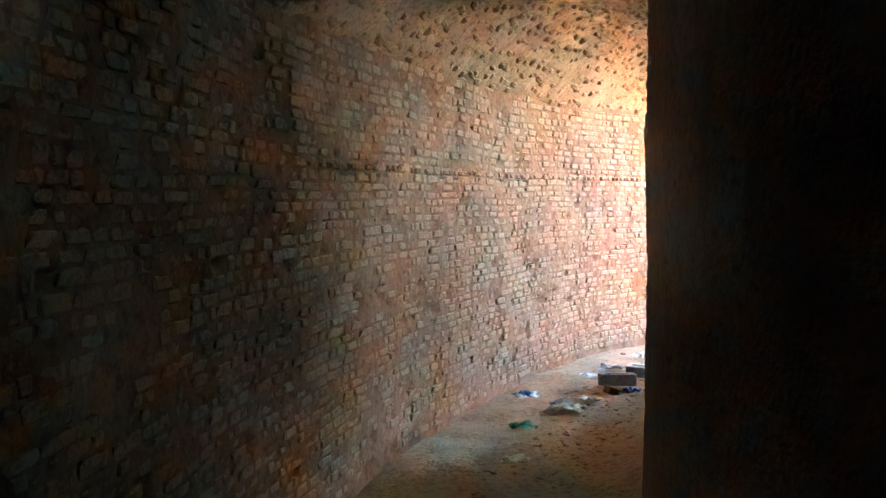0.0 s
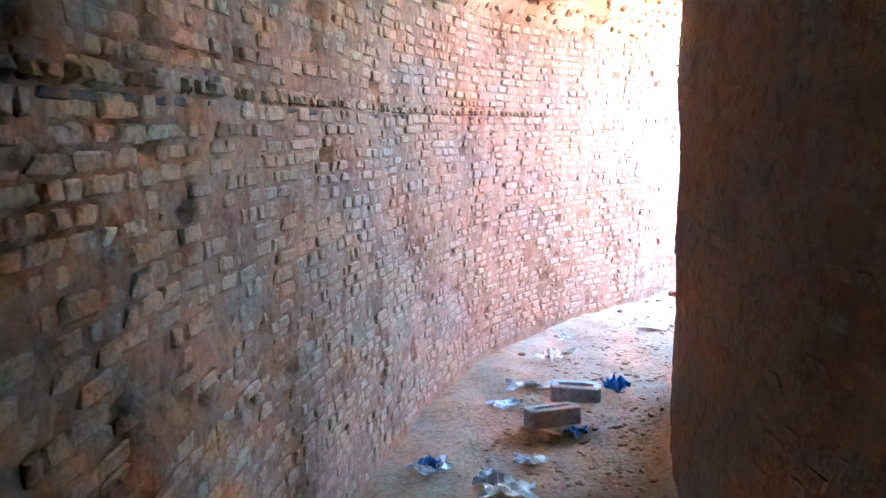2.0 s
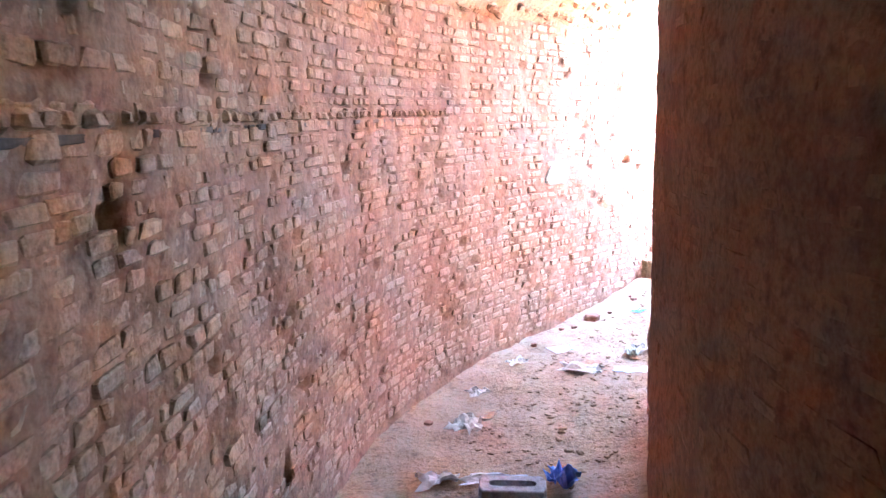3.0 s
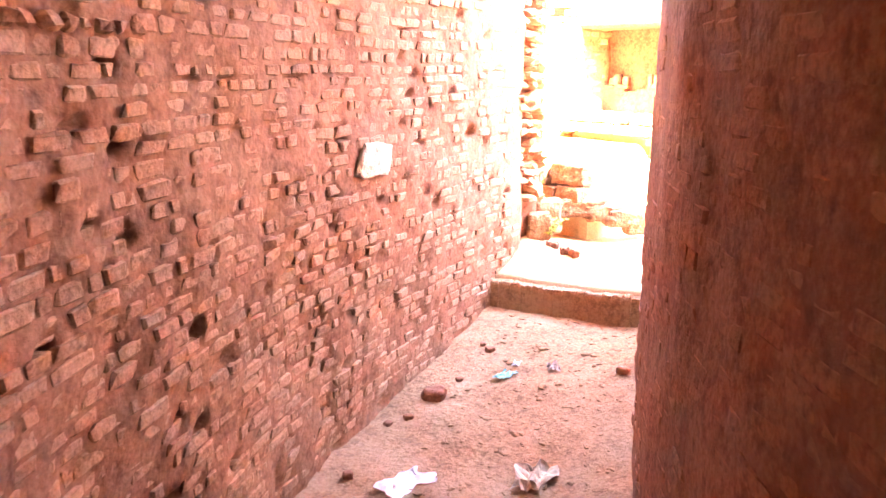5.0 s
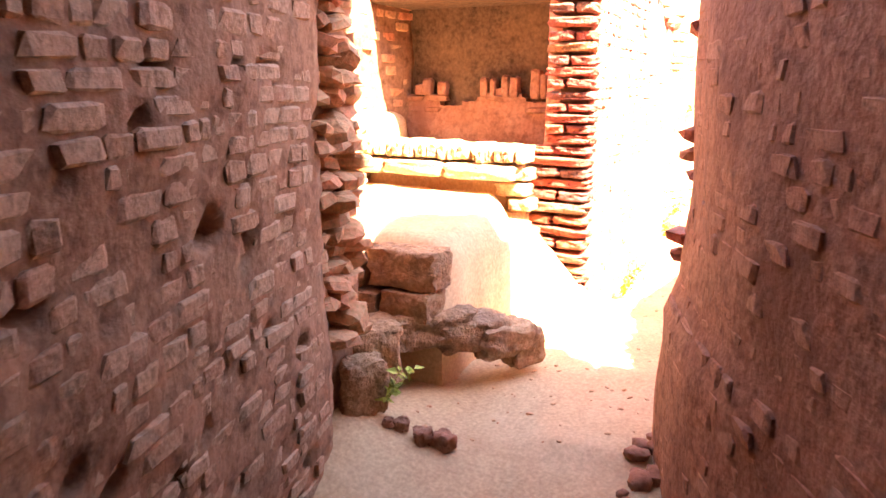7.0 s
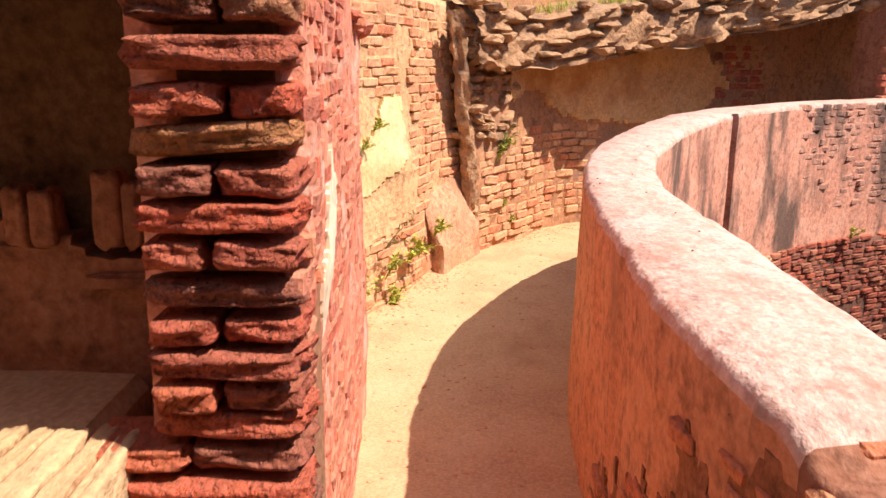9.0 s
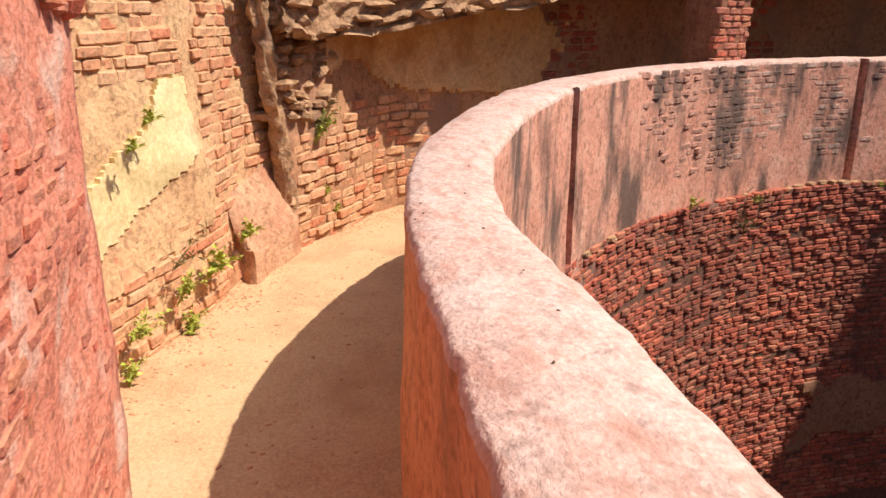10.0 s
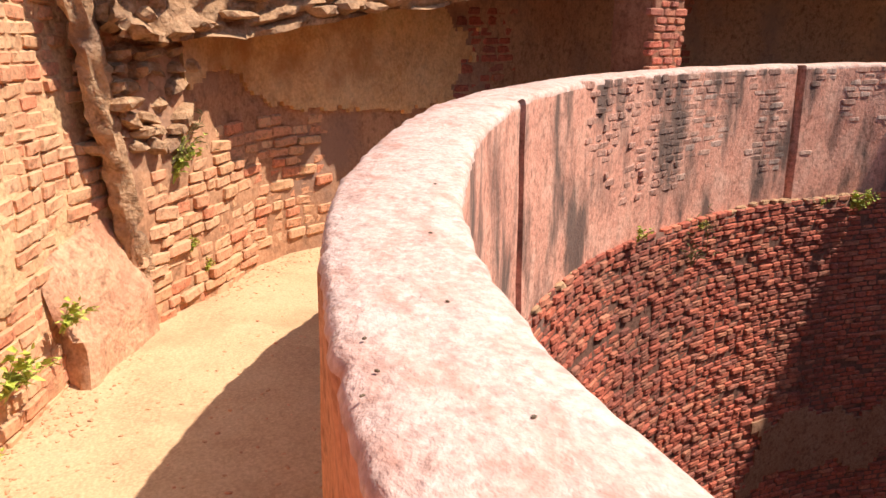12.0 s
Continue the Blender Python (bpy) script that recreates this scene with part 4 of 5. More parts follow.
masonry(wall_ochre, och_s, 0.3, och_s.len - 0.03, 0.25, 1.98, 0.056, (0.05, 0.18), (m_och_o, m_och_i), gap=0.005, proud=(-0.001, 0.02), depth=0.06, skip=0.04, seed=51, keep=och_keep,
        single=lambda u, v: u > 1.95 and v > 0.7, cap=290, wobble=0.5)


def yellow_mask(u, v):
    left = np.interp(v, [0.75, 0.9, 1.1, 1.25, 1.42], [0.55, 0.6, 1.1, 1.48, 1.54])
    right = np.interp(v, [0.75, 0.85, 1.0, 1.1, 1.42], [0.95, 1.25, 1.6, 1.83, 1.80])
    return min(u - left, right - u, v - 0.72, 1.42 - v) + 0.07 * nz(u * 5, v * 5, 2) + 0.03 * nz(u * 14, v * 14, 6)


patch("plaster_patch", och_s, 0.3, 2.1, 0.65, 1.5, yellow_mask, 0.022, m_yellow, wall_ochre, "remains of pale yellow plaster")
patch("plaster_skin", och_s, 0.5, 1.95, 0.5, 1.1, lambda u, v: min(u - 0.6, 1.9 - u, v - 0.55 - 0.12 * (u - 0.6), 1.0 - v) + 0.06 * nz(u * 5, v * 5, 12), 0.014, m_och_wall, wall_ochre)
butt = bmesh.new()
bmesh.ops.create_cube(butt, size=1.0)
bmesh.ops.subdivide_edges(butt, edges=butt.edges[:], cuts=9, use_grid_fill=True)
for v in butt.verts:
    c = v.co.copy()
    for k in range(3):
        far = max(abs(c[(k + 1) % 3]), abs(c[(k + 2) % 3]))
        v.co[k] -= 0.035 * c[k] * 2 * max(0, far - 0.4) * 5
    if c.z > 0.0:
        v.co.y -= 1.0 * c.z * (c.y + 0.5)
        v.co.z -= 0.08 * (c.y + 0.5)
    v.co += Vector((nz(*(c * 3)), nz(*(c * 3 + Vector((5, 0, 0)))), nz(*(c * 3 + Vector((0, 5, 0)))))) * 0.11 + Vector((nz(*(c * 9)), nz(*(c * 9 + Vector((5, 0, 0)))), 0)) * 0.025
butt.transform(pose(10.02, 7.62, 0.50, 0, 0, -26) @ pose(0, 0, 0, 0, 0, 180) @ Matrix.Diagonal((0.62, 0.28, 0.78, 1)))
tagged(part("buttress", butt, m_butt, None, smooth=True), "worn plastered buttress at the foot of the wall", "buttress")
drain = bmesh.new()
rows = []
for z in steps(0.5, 1.95, 0.03):
    ring = []
    for a in range(9):
        an = math.pi * a / 8
        w = 0.09 + 0.03 * nz(z * 4, a * 0.5) + 0.05 * nz(z * 16, a * 0.9, 3)
        ring.append(drain.verts.new(Vector((10.26 - 0.2 * (z - 0.72), 7.445 + 0.10 * (z - 0.72), z)) + Vector((0.75, -0.66, 0)) * w * 0.7 * math.cos(an) + Vector((-0.66, -0.75, 0)) * w * 0.75 * math.sin(an)))
    rows.append(ring)
for a, b in zip(rows, rows[1:]):
    for i in range(8):
        drain.faces.new((a[i], a[i + 1], b[i + 1], b[i]))
tagged(part("drain_channel", drain, m_rock, None, smooth=True), "crumbling clay drain running down the wall corner", "drain")

# ---- gallery wall, cave, overhang ----
masonry(wall_gallery, back2, 0.08, 1.75, 0.28, 1.3, 0.062, (0.09, 0.2), (m_och_o, m_och_i), gap=0.007, proud=(-0.002, 0.028), depth=0.08, skip=0.05, seed=61, wobble=0.7,
        keep=lambda u, v: v < 1.12 - 0.25 * max(0, 0.9 - u) + 0.1 * nz(u * 3, 1) and not (u > 1.1 and v < 0.42), single=lambda u, v: True, cap=290)
masonry(wall_gallery, back2, 3.05, 3.75, 1.1, 1.75, 0.07, (0.12, 0.22), (m_well_o, m_well_i), proud=(-0.004, 0.015), depth=0.07, skip=0.08, seed=62, keep=lambda u, v: nz(u * 3, v * 3, 8) > -0.35,
        single=lambda u, v: True, cap=60)
masonry(wall_gallery, back2, 5.5, 6.3, 1.25, 2.1, 0.07, (0.12, 0.22), (m_well_o, m_well_i), proud=(-0.004, 0.02), depth=0.07, skip=0.08, seed=64, single=lambda u, v: True, cap=90)
patch("plaster_patch", back2, 0.4, 3.4, 1.0, 1.8, lambda u, v: min(u - 0.45, 0.25 * (3.0 - u) + 0.2 * nz(u * 2.2, v * 2.2, 17), v - np.interp(u, [0.4, 0.7, 0.9, 1.1, 1.3, 1.7, 2.4], [1.3, 1.43, 1.45, 1.32, 1.22, 1.16, 1.1])) + 0.05 * nz(u * 7, v * 7, 2) + 0.02 * nz(u * 19, v * 19, 5),
      0.03, m_cave_bounce, wall_gallery, "flaking ochre plaster under the overhang, bounced light painted in", step=0.025)
# broken rock face: ledges with ragged steps
crag, rows = bmesh.new(), []
for u in steps(0.0, fr.len * 0.55, 0.025):
    kk = u / fr.len * knots[-1]
    z0 = float(np.interp(kk, knots, [p[2] for p in FRONT]))
    col = []
    for i in range(21):
        f = i / 20
        vv = z0 - 0.03 + 0.42 * f + 0.03 * nz(u * 2.5, f * 3, 4)
        bed = 6 * f + 2.2 * nz(u * 1.7, f * 1.5, 30)
        ledge = nz(u * 3.6 + 5 * math.floor(bed), math.floor(bed) * 3.7, 31)
        o = 0.03 + 0.11 * ledge + 0.05 * nz(u * 6, f * 9, 32) + 0.025 * nz(u * 17, f * 20, 33) - 0.3 * max(0, f - 0.85) * 6 * (1 if i == 20 else 0.4) - 0.05 * (bed % 1) ** 3
        p, n, t = fr.at(u, vv, o)
        col.append(crag.verts.new(p))
    rows.append(col)
for a, c in zip(rows, rows[1:]):
    for i in range(20):
        crag.faces.new((a[i], a[i + 1], c[i + 1], c[i]))
part("rock_face", crag, m_rock, roof, smooth=True)
rocks = Joined()
for u in steps(0.0, fr.len * 0.55, 0.16):
    kk = u / fr.len * knots[-1]
    z0 = float(np.interp(kk, knots, [p[2] for p in FRONT]))
    for dz in (0.04, 0.2, 0.36):
        if rnd.random() < 0.6:
            continue
        p, n, t = fr.at(u + rnd.uniform(-0.06, 0.06), z0 + dz + rnd.uniform(-0.04, 0.04), 0.03)
        ln_, dp_ = rnd.uniform(0.05, 0.2), rnd.uniform(0.1, 0.2)
        m = Matrix((((t * ln_).x, (n * dp_).x, 0, p.x), ((t * ln_).y, (n * dp_).y, 0, p.y), (0, 0, rnd.uniform(0.03, 0.085), p.z), (0, 0, 0, 1)))
        rocks.add(rnd.choice(STONES), m @ Matrix.Rotation(rnd.gauss(0, 0.35), 4, "Y") @ Matrix.Rotation(rnd.gauss(0, 0.35), 4, "X"))
rocks.link("rocks", m_rock, roof)
# rubble between the drain and the overhang
rub2 = Line([(10.12, 7.46), (10.45, 7.24), (10.62, 7.1)], False, relief=0.02)
masonry(wall_gallery, rub2, 0.0, rub2.len, 1.1, 1.95, 0.07, (0.08, 0.17), (m_rock, m_rock), proud=(-0.01, 0.09), depth=0.16, skip=0.08, seed=63, tpl=STONES, names=("stone", "rubble"), wobble=0.9, tilt=0.22,
        single=lambda u, v: True, cap=80)

# pillar that carries the gallery roof
pil = rough_box(88, bevel=0.02, jitter=0.004)
pil.transform(pose(11.62, 3.86, 1.35, 0, 0, 20) @ Matrix.Diagonal((0.36, 0.36, 2.15, 1)))
pillar = part("pillar", pil, m_mud_red)
tagged(pillar, "square brick pillar carrying the gallery roof", "pillar")
pc, pr = Vector((11.62, 3.86, 0)), Matrix.Rotation(radians(20), 3, "Z")
q = [pc + pr @ Vector(c) for c in ((-0.18, 0.18, 0), (-0.18, -0.18, 0), (0.18, -0.18, 0))]
for a, b, sd in ((q[0], q[1], 71), (q[1], q[2], 72)):
    f = Line([a[:2], b[:2]], False, relief=0.002)
    masonry(pillar, f, 0, f.len, 0.9, 2.35, 0.055, (0.09, 0.17), (m_red_o, m_red_i), proud=(0.0, 0.016), depth=0.06, skip=0.02, seed=sd, single=lambda u, v: True, cap=130)

# ---- small things on the floor ----
def crumpled(name, at, size, material, seed, label, category, flat=0.35, rz=0.0):
    """A creased sheet that lies on the floor."""
    rnd = random.Random(seed)
    bm = bmesh.new()
    bmesh.ops.create_grid(bm, x_segments=9, y_segments=7, size=0.5)
    for v in bm.verts:
        x, y = v.co.x, v.co.y
        edge = 1 + 0.7 * nz(x * 3.3, y * 3.3, seed)
        v.co = Vector((x * edge, y * edge * (1 + 0.4 * nz(x * 2, seed, 1)), flat * abs(nz(x * 2.6, y * 2.6, seed * 1.7)) + 0.25 * flat * abs(nz(x * 7, y * 7, seed))))
    bmesh.ops.solidify(bm, geom=bm.faces[:], thickness=0.012)
    bm.transform(pose(at[0], at[1], at[2], 0, 0, rz) @ Matrix.Diagonal((size[0], size[1], min(size), 1)))
    return tagged(part(name, bm, material), label, category, "litter on the tunnel floor")


def on_floor(x, y, up=0.004):
    return (x, y, tunnel_z(x, y) + up)


LITTER = [
    ("plastic_bag", 0.59, 4.80, 0.16, 0.10, m_plastic, "crumpled white plastic bag on the dirt", 20, 0.6), ("plastic_scrap", 0.60, 4.80, 0.07, 0.09, m_blue, "blue plastic wrapper on a white bag", 40, 1.0),
    ("plastic_bag", 0.83, 4.50, 0.2, 0.13, m_plastic, "crumpled white plastic bag on the dirt", -15, 0.5), ("plastic_bag", 0.80, 4.66, 0.15, 0.1, m_plastic, "torn pale plastic bag on the dirt", 30, 0.5),
    ("plastic_bag", 1.02, 4.78, 0.12, 0.08, m_plastic, "small white plastic bag on the dirt", -30, 0.7), ("paper_scrap", 1.12, 5.45, 0.17, 0.1, m_plastic, "torn white paper on the dirt", 10, 0.4),
    ("plastic_bag", 1.30, 5.72, 0.14, 0.09, m_plastic, "crumpled white plastic bag on the dirt", -12, 0.7), ("paper_scrap", 1.66, 6.19, 0.2, 0.13, m_paper, "brown stained paper on the dirt", 35, 0.5),
    ("paper_scrap", 1.89, 6.56, 0.11, 0.08, m_paper, "crumpled brown paper on the dirt", 0, 0.5), ("paper_scrap", 2.57, 6.62, 0.22, 0.14, m_paper, "torn brown paper on the dirt", -35, 0.45),
    ("paper_scrap", 2.83, 6.46, 0.2, 0.08, m_plastic, "long strip of white paper on the dirt", -30, 0.2), ("paper_scrap", 2.30, 6.87, 0.12, 0.08, m_paper, "scrap of paper on the dirt", 15, 0.4),
    ("plastic_scrap", 3.53, 7.35, 0.08, 0.05, m_teal, "torn turquoise plastic scrap on the dirt", 10, 0.5), ("plastic_scrap", 3.57, 7.33, 0.05, 0.02, m_teal, "thin turquoise plastic strip", -5, 0.5),
    ("plastic_scrap", 3.70, 7.21, 0.07, 0.05, m_grey_brick, "dark crumpled wrapper on the dirt", 60, 0.8), ("paper_scrap", 3.63, 7.37, 0.05, 0.03, m_plastic, "small white paper scrap on the dirt", 30, 0.5),
    ("paper_scrap", 3.04, 6.72, 0.16, 0.1, m_paper, "brown paper scrap on the dirt", 20, 0.7), ("paper_scrap", 2.72, 7.02, 0.2, 0.13, m_plastic, "flattened white paper on the dirt", 10, 0.2),
    ("plastic_scrap", 0.52, 4.2, 0.14, 0.08, m_green_bag, "green plastic wrapper on the dirt", 15, 0.5), ("paper_scrap", 0.45, 3.6, 0.15, 0.08, m_paper, "brown paper scrap on the dirt", 5, 0.4),
    ("plastic_bag", 1.73, 5.45, 0.13, 0.11, m_blue, "crumpled blue plastic bag beside a brick", 20, 1.0), ("plastic_scrap", 1.5, 5.62, 0.22, 0.07, m_plastic, "white plastic strip behind a brick", -20, 0.4),
    ("plastic_bag", 1.33, 5.02, 0.1, 0.08, m_blue, "pale blue plastic scrap beside a brick", 20, 0.6),
]
for i, (nm, x, y, a, b, m_, lab, rz, fl) in enumerate(LITTER):
    crumpled(nm, on_floor(x, y), (a, b), m_, i + 3, lab, "litter", fl, rz)


def frogged_brick(at, rz, rx, label):
    """A moulded brick with a long round-ended hollow in its top."""
    bm = bmesh.new()
    L, W, H, l, w, dp = 0.128, 0.066, 0.08, 0.068, 0.023, 0.04
    outer_loop, inner_loop = [], []
    for k in range(24):
        a = 2 * math.pi * k / 24
        c, s = math.cos(a), math.sin(a)
        f = min(L / max(abs(c), 1e-6), W / max(abs(s), 1e-6))
        outer_loop.append((max(-L, min(L, c * f)), max(-W, min(W, s * f))))
        inner_loop.append(((l if c > 0 else -l) * min(1, abs(c) * 3) + w * c, w * s))
    def ring(pts, z):
        return [bm.verts.new((x, y, z)) for x, y in pts]
    r0, r1 = ring(outer_loop, 0), ring([(x * 1.0, y) for x, y in outer_loop], H - 0.005)
    r2, r3, r4 = ring([(x * 0.965, y * 0.93) for x, y in outer_loop], H), ring(inner_loop, H), ring([(x * 0.9, y * 0.8) for x, y in inner_loop], H - dp)
    for a, b in ((r0, r1), (r1, r2), (r2, r3), (r3, r4)):
        for i in range(24):
            bm.faces.new((a[i], a[(i + 1) % 24], b[(i + 1) % 24], b[i]))
    bm.faces.new(r4)
    bm.faces.new(r0[::-1])
    bm.transform(pose(*at, rx, 0, rz))
    return tagged(part("loose_brick", bm, m_grey_brick), label, "brick", "loose bricks on the tunnel floor")


frogged_brick(on_floor(1.49, 5.42, 0.0), -28, 0, "grey brick with a long hollow, lying on dirt")
frogged_brick(on_floor(1.24, 5.10, 0.02), 4, -8, "tilted grey brick with a long hollow, propped on dirt")
tagged(lump("brick_piece", (0.09, 0.08, 0.05), on_floor(1.18, 4.98, 0.02), m_och_i, 91, None, rz=30, ry=20), "broken piece of ochre brick on the dirt", "brick piece")
for i, (x, y, d) in enumerate(((4.48, 7.90, 0.04), (4.48, 7.83, 0.05), (4.495, 7.775, 0.055), (4.46, 7.93, 0.03))):
    tagged(lump("pebble", (d, d * 0.9, d * 0.9), (x, y, path_z(x, y) + d * 0.35), m_mud_red, 120 + i, None, rz=i * 40, bevel=0.2, jitter=0.1), "small red stone on the landing", "stone", "stones on the landing")
for i, (x, y, d) in enumerate(((3.66, 7.57, 0.045), (3.67, 7.63, 0.03), (3.39, 7.49, 0.03), (3.22, 7.46, 0.1), (3.04, 7.41, 0.04), (2.95, 7.43, 0.035), (2.6, 7.2, 0.04), (3.75, 6.88, 0.05), (1.5, 6.3, 0.04))):
    tagged(lump("pebble", (d, d * 0.9, d * 0.6), on_floor(x, y, d * 0.15), m_mud_red, 140 + i, None, rz=i * 40, bevel=0.28), "brown stone lying on the tunnel dirt", "stone", "stones on the tunnel floor")

rnd = random.Random(77)
for i in range(16):
    x, y, d = 4.62 + rnd.gauss(0, 0.07), 7.27 + rnd.gauss(0, 0.035), rnd.uniform(0.02, 0.055)
    tagged(lump("pebble", (d * 1.4, d, d * 0.7), (x, y, path_z(x, y) + d * 0.2), m_mud_red, 160 + i, None, rz=rnd.uniform(0, 180), bevel=0.2, jitter=0.08, cuts=1), "crumb of red brick at the foot of the wall", "stone", "crumbs on the landing")

grit = Joined()
rnd = random.Random(5)
for _ in range(1700):
    th, r = rnd.uniform(STEP_TH, 195), rnd.uniform(5.56, 6.3)
    p = polar(r, th)
    if math.hypot(p.x - 5.48, p.y - 2.48) < 5.6 or (p.y < 3.5 and r < 6.5):
        d = rnd.uniform(0.005, 0.017) * (1.8 if rnd.random() < 0.1 else 1)
        grit.add(rnd.choice(STONES), Matrix.Translation((p.x, p.y, tunnel_z(p.x, p.y))) @ Matrix.Rotation(rnd.uniform(0, 6), 4, "Z") @ Matrix.Diagonal((d * rnd.uniform(1, 2.4), d, d * 0.6, 1)))
tagged(grit.link("gravel", m_dirt), "crumbs of earth and brick on the tunnel floor", "gravel")
grit = Joined()
for _ in range(1300):
    if rnd.random() < 0.6:
        p, n, t = (och_s if rnd.random() < 0.6 else back2).at(rnd.uniform(0.5, 2.5), 0, abs(rnd.gauss(0.02, 0.12)))
    else:
        p = polar(rnd.uniform(5.45, 6.3), rnd.uniform(40, 108))
    d = rnd.uniform(0.004, 0.013)
    grit.add(rnd.choice(STONES), Matrix.Translation((p.x, p.y, path_z(p.x, p.y))) @ Matrix.Rotation(rnd.uniform(0, 6), 4, "Z") @ Matrix.Diagonal((d * rnd.uniform(1, 2), d, d * 0.7, 1)))
tagged(grit.link("gravel", m_och_i), "crumbs of brick along the path's edge", "gravel")
specks = Joined()
for x, y in ((7.94, 6.86), (7.62, 6.95), (7.54, 7.09), (7.45, 7.10), (7.30, 6.98), (7.01, 6.97), (7.40, 7.13), (6.80, 6.97), (8.3, 6.72), (6.6, 7.05)):
    th = math.degrees(math.atan2(y - CY, x - CX))
    specks.add(rnd.choice(STONES), Matrix.Translation((x, y, parapet_top(th) + 0.008)) @ Matrix.Rotation(rnd.uniform(0, 6), 4, "Z") @ Matrix.Diagonal((0.007, 0.004, 0.003, 1)))
tagged(specks.link("droppings", m_dark), "small dark specks on the parapet's top", "specks")

# ---- weeds ----
def weed(seed, height, spread, leaves, leaf_len, material, droop=0.3, leafy=True):
    """A weed that grows along +z and leans to +y: stems and many small leaves."""
    rnd = random.Random(seed)
    leaf, top = bmesh.new(), new("weed")
    for k in range(max(3, leaves // 14)):
        az, tilt = rnd.uniform(-1.3, 1.3), rnd.uniform(0.1, 1.0) * spread
        h = height * rnd.uniform(0.5, 1.0)
        pts = []
        for i in range(7):
            f = i / 6
            out = tilt * h * f
            pts.append(Vector((math.sin(az) * out, math.cos(az) * out, h * (f - droop * f * f * tilt))))
        r, stem = 0.0022, bmesh.new()
        prev = None
        for i, p in enumerate(pts):
            rr = r * (1 - 0.7 * i / 6)
            ring = [stem.verts.new(p + Vector((rr * math.cos(a), rr * math.sin(a), 0))) for a in (0, 2.1, 4.2)]
            if prev:
                for j in range(3):
                    stem.faces.new((prev[j], prev[(j + 1) % 3], ring[(j + 1) % 3], ring[j]))
            prev = ring
        part("stem", stem, m_leaf if leafy else m_dry, top)
        for i in range(14 if leafy else 4):
            f = rnd.uniform(0.2, 1.0)
            a = pts[min(5, int(f * 6))].lerp(pts[min(6, int(f * 6) + 1)], f * 6 - int(f * 6))
            d = Vector((rnd.gauss(0, 1), rnd.gauss(0.2, 1), rnd.gauss(0.25, 0.6))).normalized()
            side = d.cross(Vector((rnd.gauss(0, 0.4), rnd.gauss(0, 0.4), 1))).normalized()
            up = side.cross(d)
            ll = leaf_len * rnd.uniform(0.6, 1.2)
            w = ll * (0.32 if leafy else 0.06)
            v = [leaf.verts.new(q) for q in (a, a + d * ll * 0.4 + side * w + up * ll * 0.08, a + d * ll - up * ll * 0.1, a + d * ll * 0.4 - side * w + up * ll * 0.08)]
            leaf.faces.new((v[0], v[1], v[2]))
            leaf.faces.new((v[0], v[2], v[3]))
    part("foliage", leaf, material, top)
    return tagged(top, "small green weed rooted in a wall joint", "weed", "weeds")


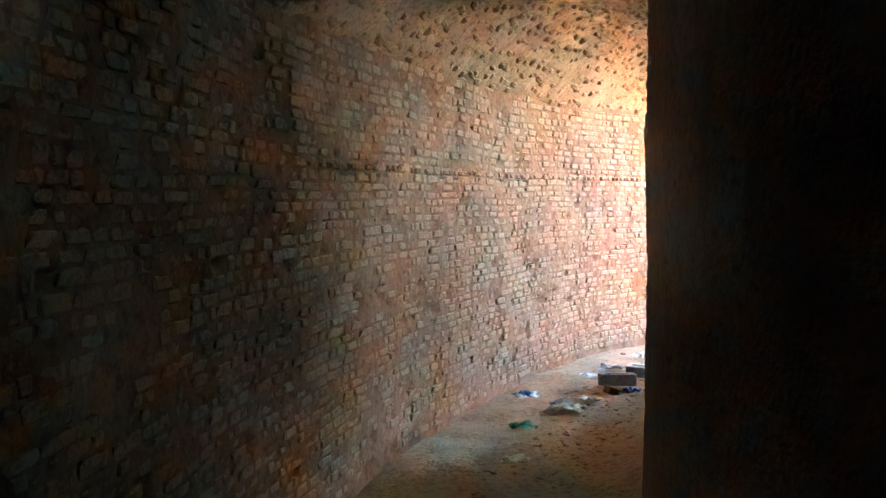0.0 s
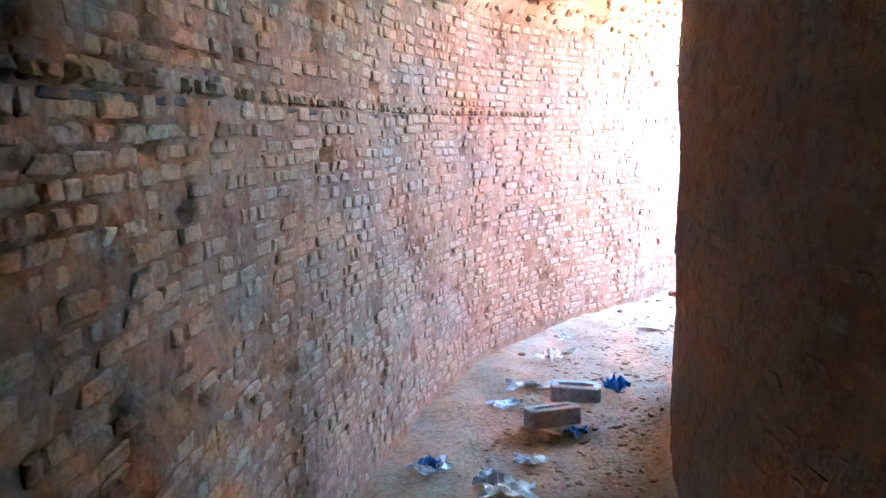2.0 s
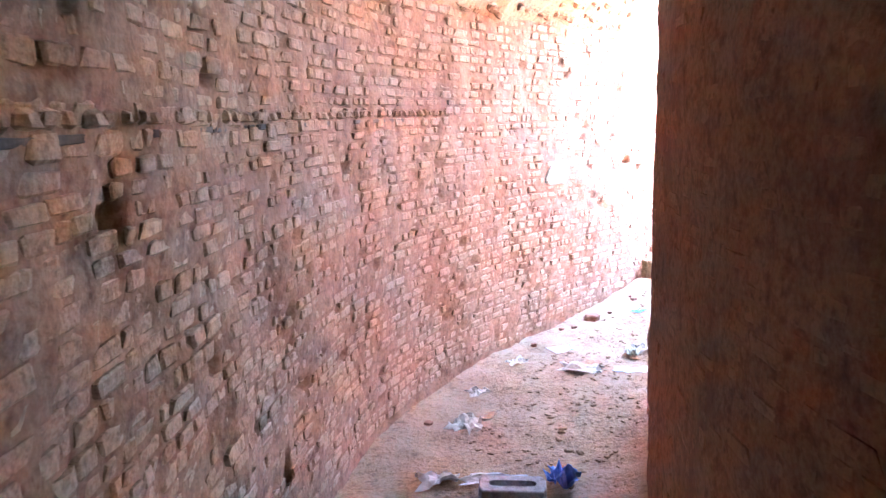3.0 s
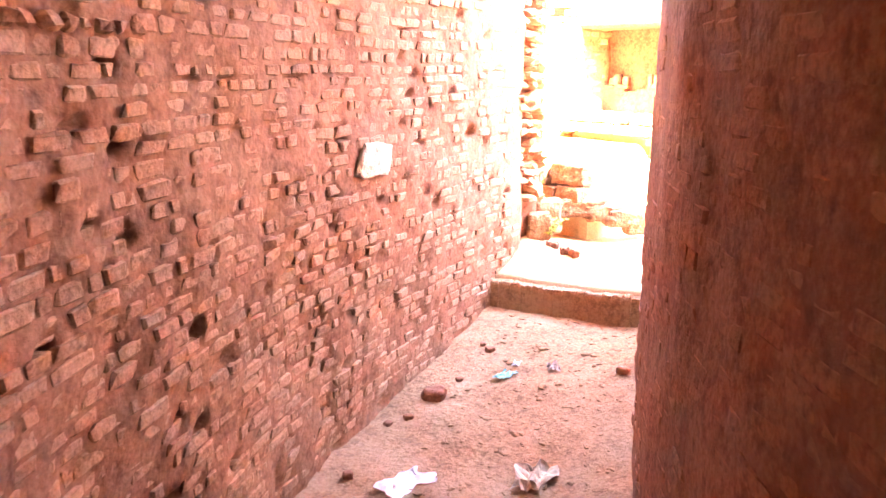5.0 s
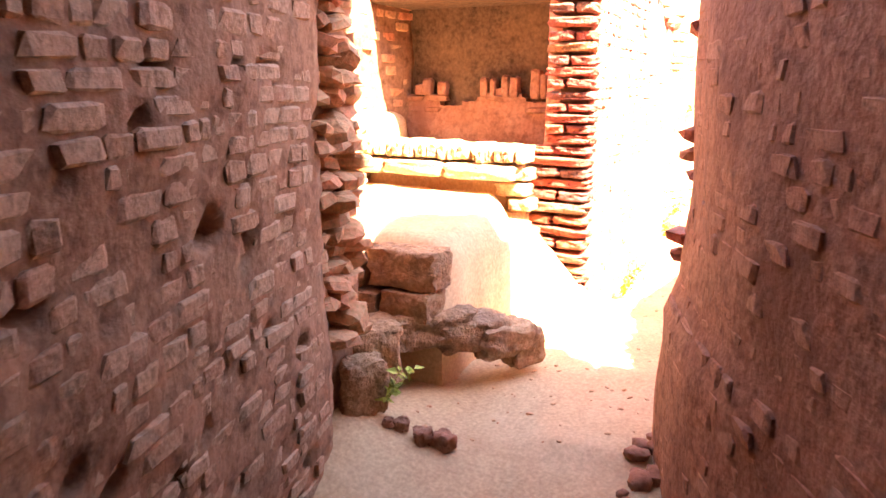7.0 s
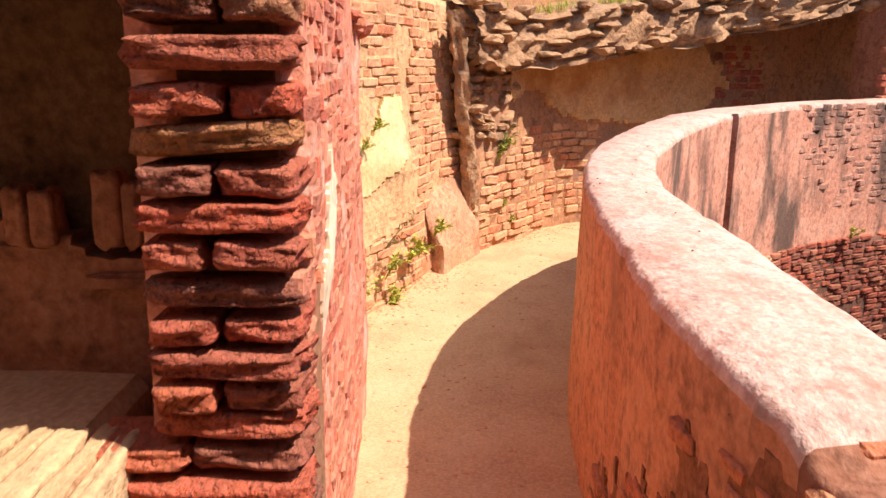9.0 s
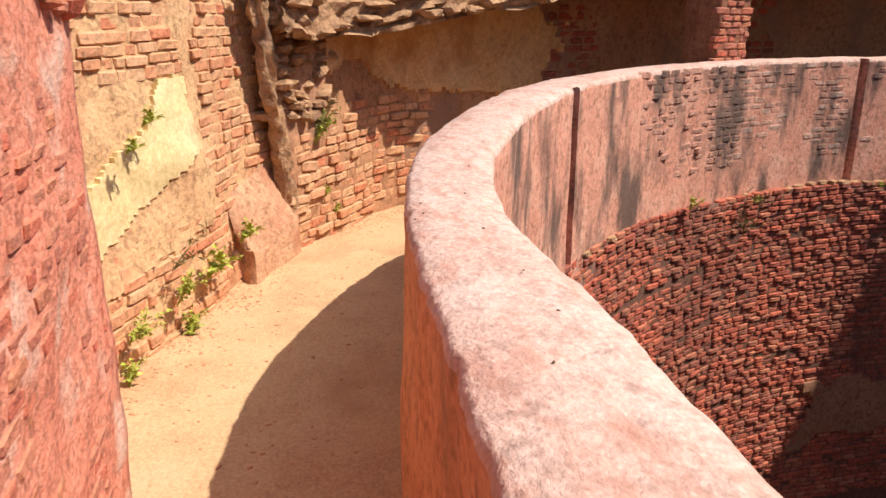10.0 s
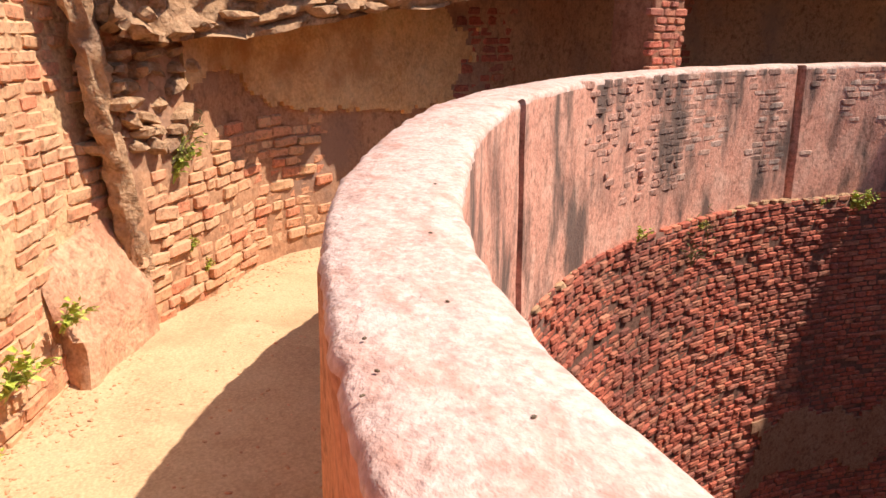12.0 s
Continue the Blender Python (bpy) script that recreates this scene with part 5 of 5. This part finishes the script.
protos = [weed(1, 0.13, 1.0, 110, 0.024, m_leaf), weed(2, 0.16, 0.9, 120, 0.02, m_leaf), weed(3, 0.3, 0.7, 120, 0.05, m_dry, 0.9, False), weed(4, 0.19, 0.35, 40, 0.03, m_leaf)]
protos[2]["label"] = "dry straggling grass hanging from a joint"
protos[3]["label"] = "young upright weed with small oval leaves"
SPOTS = [  # kind, x, y, z, size, turn
    (0, 8.88, 8.00, 1.27, 0.7, -150), (0, 8.76, 8.05, 1.18, 0.6, -150), (0, 9.59, 7.69, 0.56, 1.0, -155), (1, 8.97, 7.94, 0.50, 0.9, -155), (0, 9.25, 7.84, 0.48, 1.3, -155), (1, 8.66, 8.10, 0.42, 1.0, -150),
    (0, 9.06, 7.92, 0.25, 1.0, -150), (2, 8.98, 7.95, 0.62, 0.8, -155), (2, 10.44, 7.24, 1.02, 0.9, -130), (1, 10.44, 7.23, 1.0, 1.2, -130), (3, 10.42, 7.24, 0.93, 1.1, -130), (0, 10.5, 7.19, 0.58, 0.6, -130), (0, 10.6, 7.12, 0.44, 0.6, -130),
    (1, 6.45, 7.83, 0.38, 1.1, 180), (2, 6.48, 7.83, 0.40, 0.7, 180), (0, 8.55, 8.1, 0.28, 0.8, -150), (0, 10.76, 4.42, 0.30, 0.8, 115), (2, 11.05, 3.75, -0.02, 1.3, 110), (2, 11.10, 3.6, 0.18, 0.8, 110),
    (1, 11.14, 3.62, 0.22, 0.5, 110), (0, 11.42, 1.83, 0.18, 1.2, 90), (1, 11.42, 1.75, 0.16, 1.2, 90), (3, 4.50, 7.98, 0.52, 0.85, 180), (3, 9.0, 7.95, 0.44, 0.9, -150), (0, 11.4, 2.2, 0.24, 0.5, 95),
]
for k, x, y, z, sc, rz in SPOTS:
    w = copy_thing(protos[k], pose(x, y, z, -25 if z > 0.4 else 0, 0, rz))
    w.scale = (sc * 1.35,) * 3
for o in protos:
    for ch in list(o.children_recursive):
        bpy.data.objects.remove(ch)
    bpy.data.objects.remove(o)
# grass along the top of the overhang and the ochre wall
tuft = bmesh.new()
rnd = random.Random(8)
for _ in range(2600):
    if rnd.random() < 0.75:
        u = rnd.uniform(0.0, 3.2)
        kk = u / fr.len * knots[-1]
        z0 = float(np.interp(kk, knots, [p[2] for p in FRONT]))
        p, n, t = fr.at(u, z0 + 0.36)
        p -= n * abs(rnd.gauss(0.12, 0.12))
    else:
        p, n, t = och_s.at(rnd.uniform(1.7, och_s.len), 2.0)
        p -= n * abs(rnd.gauss(0.05, 0.1))
    if nz(p.x * 3, p.y * 3, 5) < -0.05:
        continue
    d = Vector((rnd.gauss(0, 0.5), rnd.gauss(0, 0.5), 1)).normalized() * rnd.uniform(0.05, 0.14)
    sdv = Vector((rnd.gauss(0, 1), rnd.gauss(0, 1), 0)).normalized() * 0.004
    a, b, c = tuft.verts.new(p - sdv), tuft.verts.new(p + sdv), tuft.verts.new(p + d)
    tuft.faces.new((a, b, c))
tagged(part("grass", tuft, m_leaf), "short green grass on the rock ledge", "grass", kind="stuff")
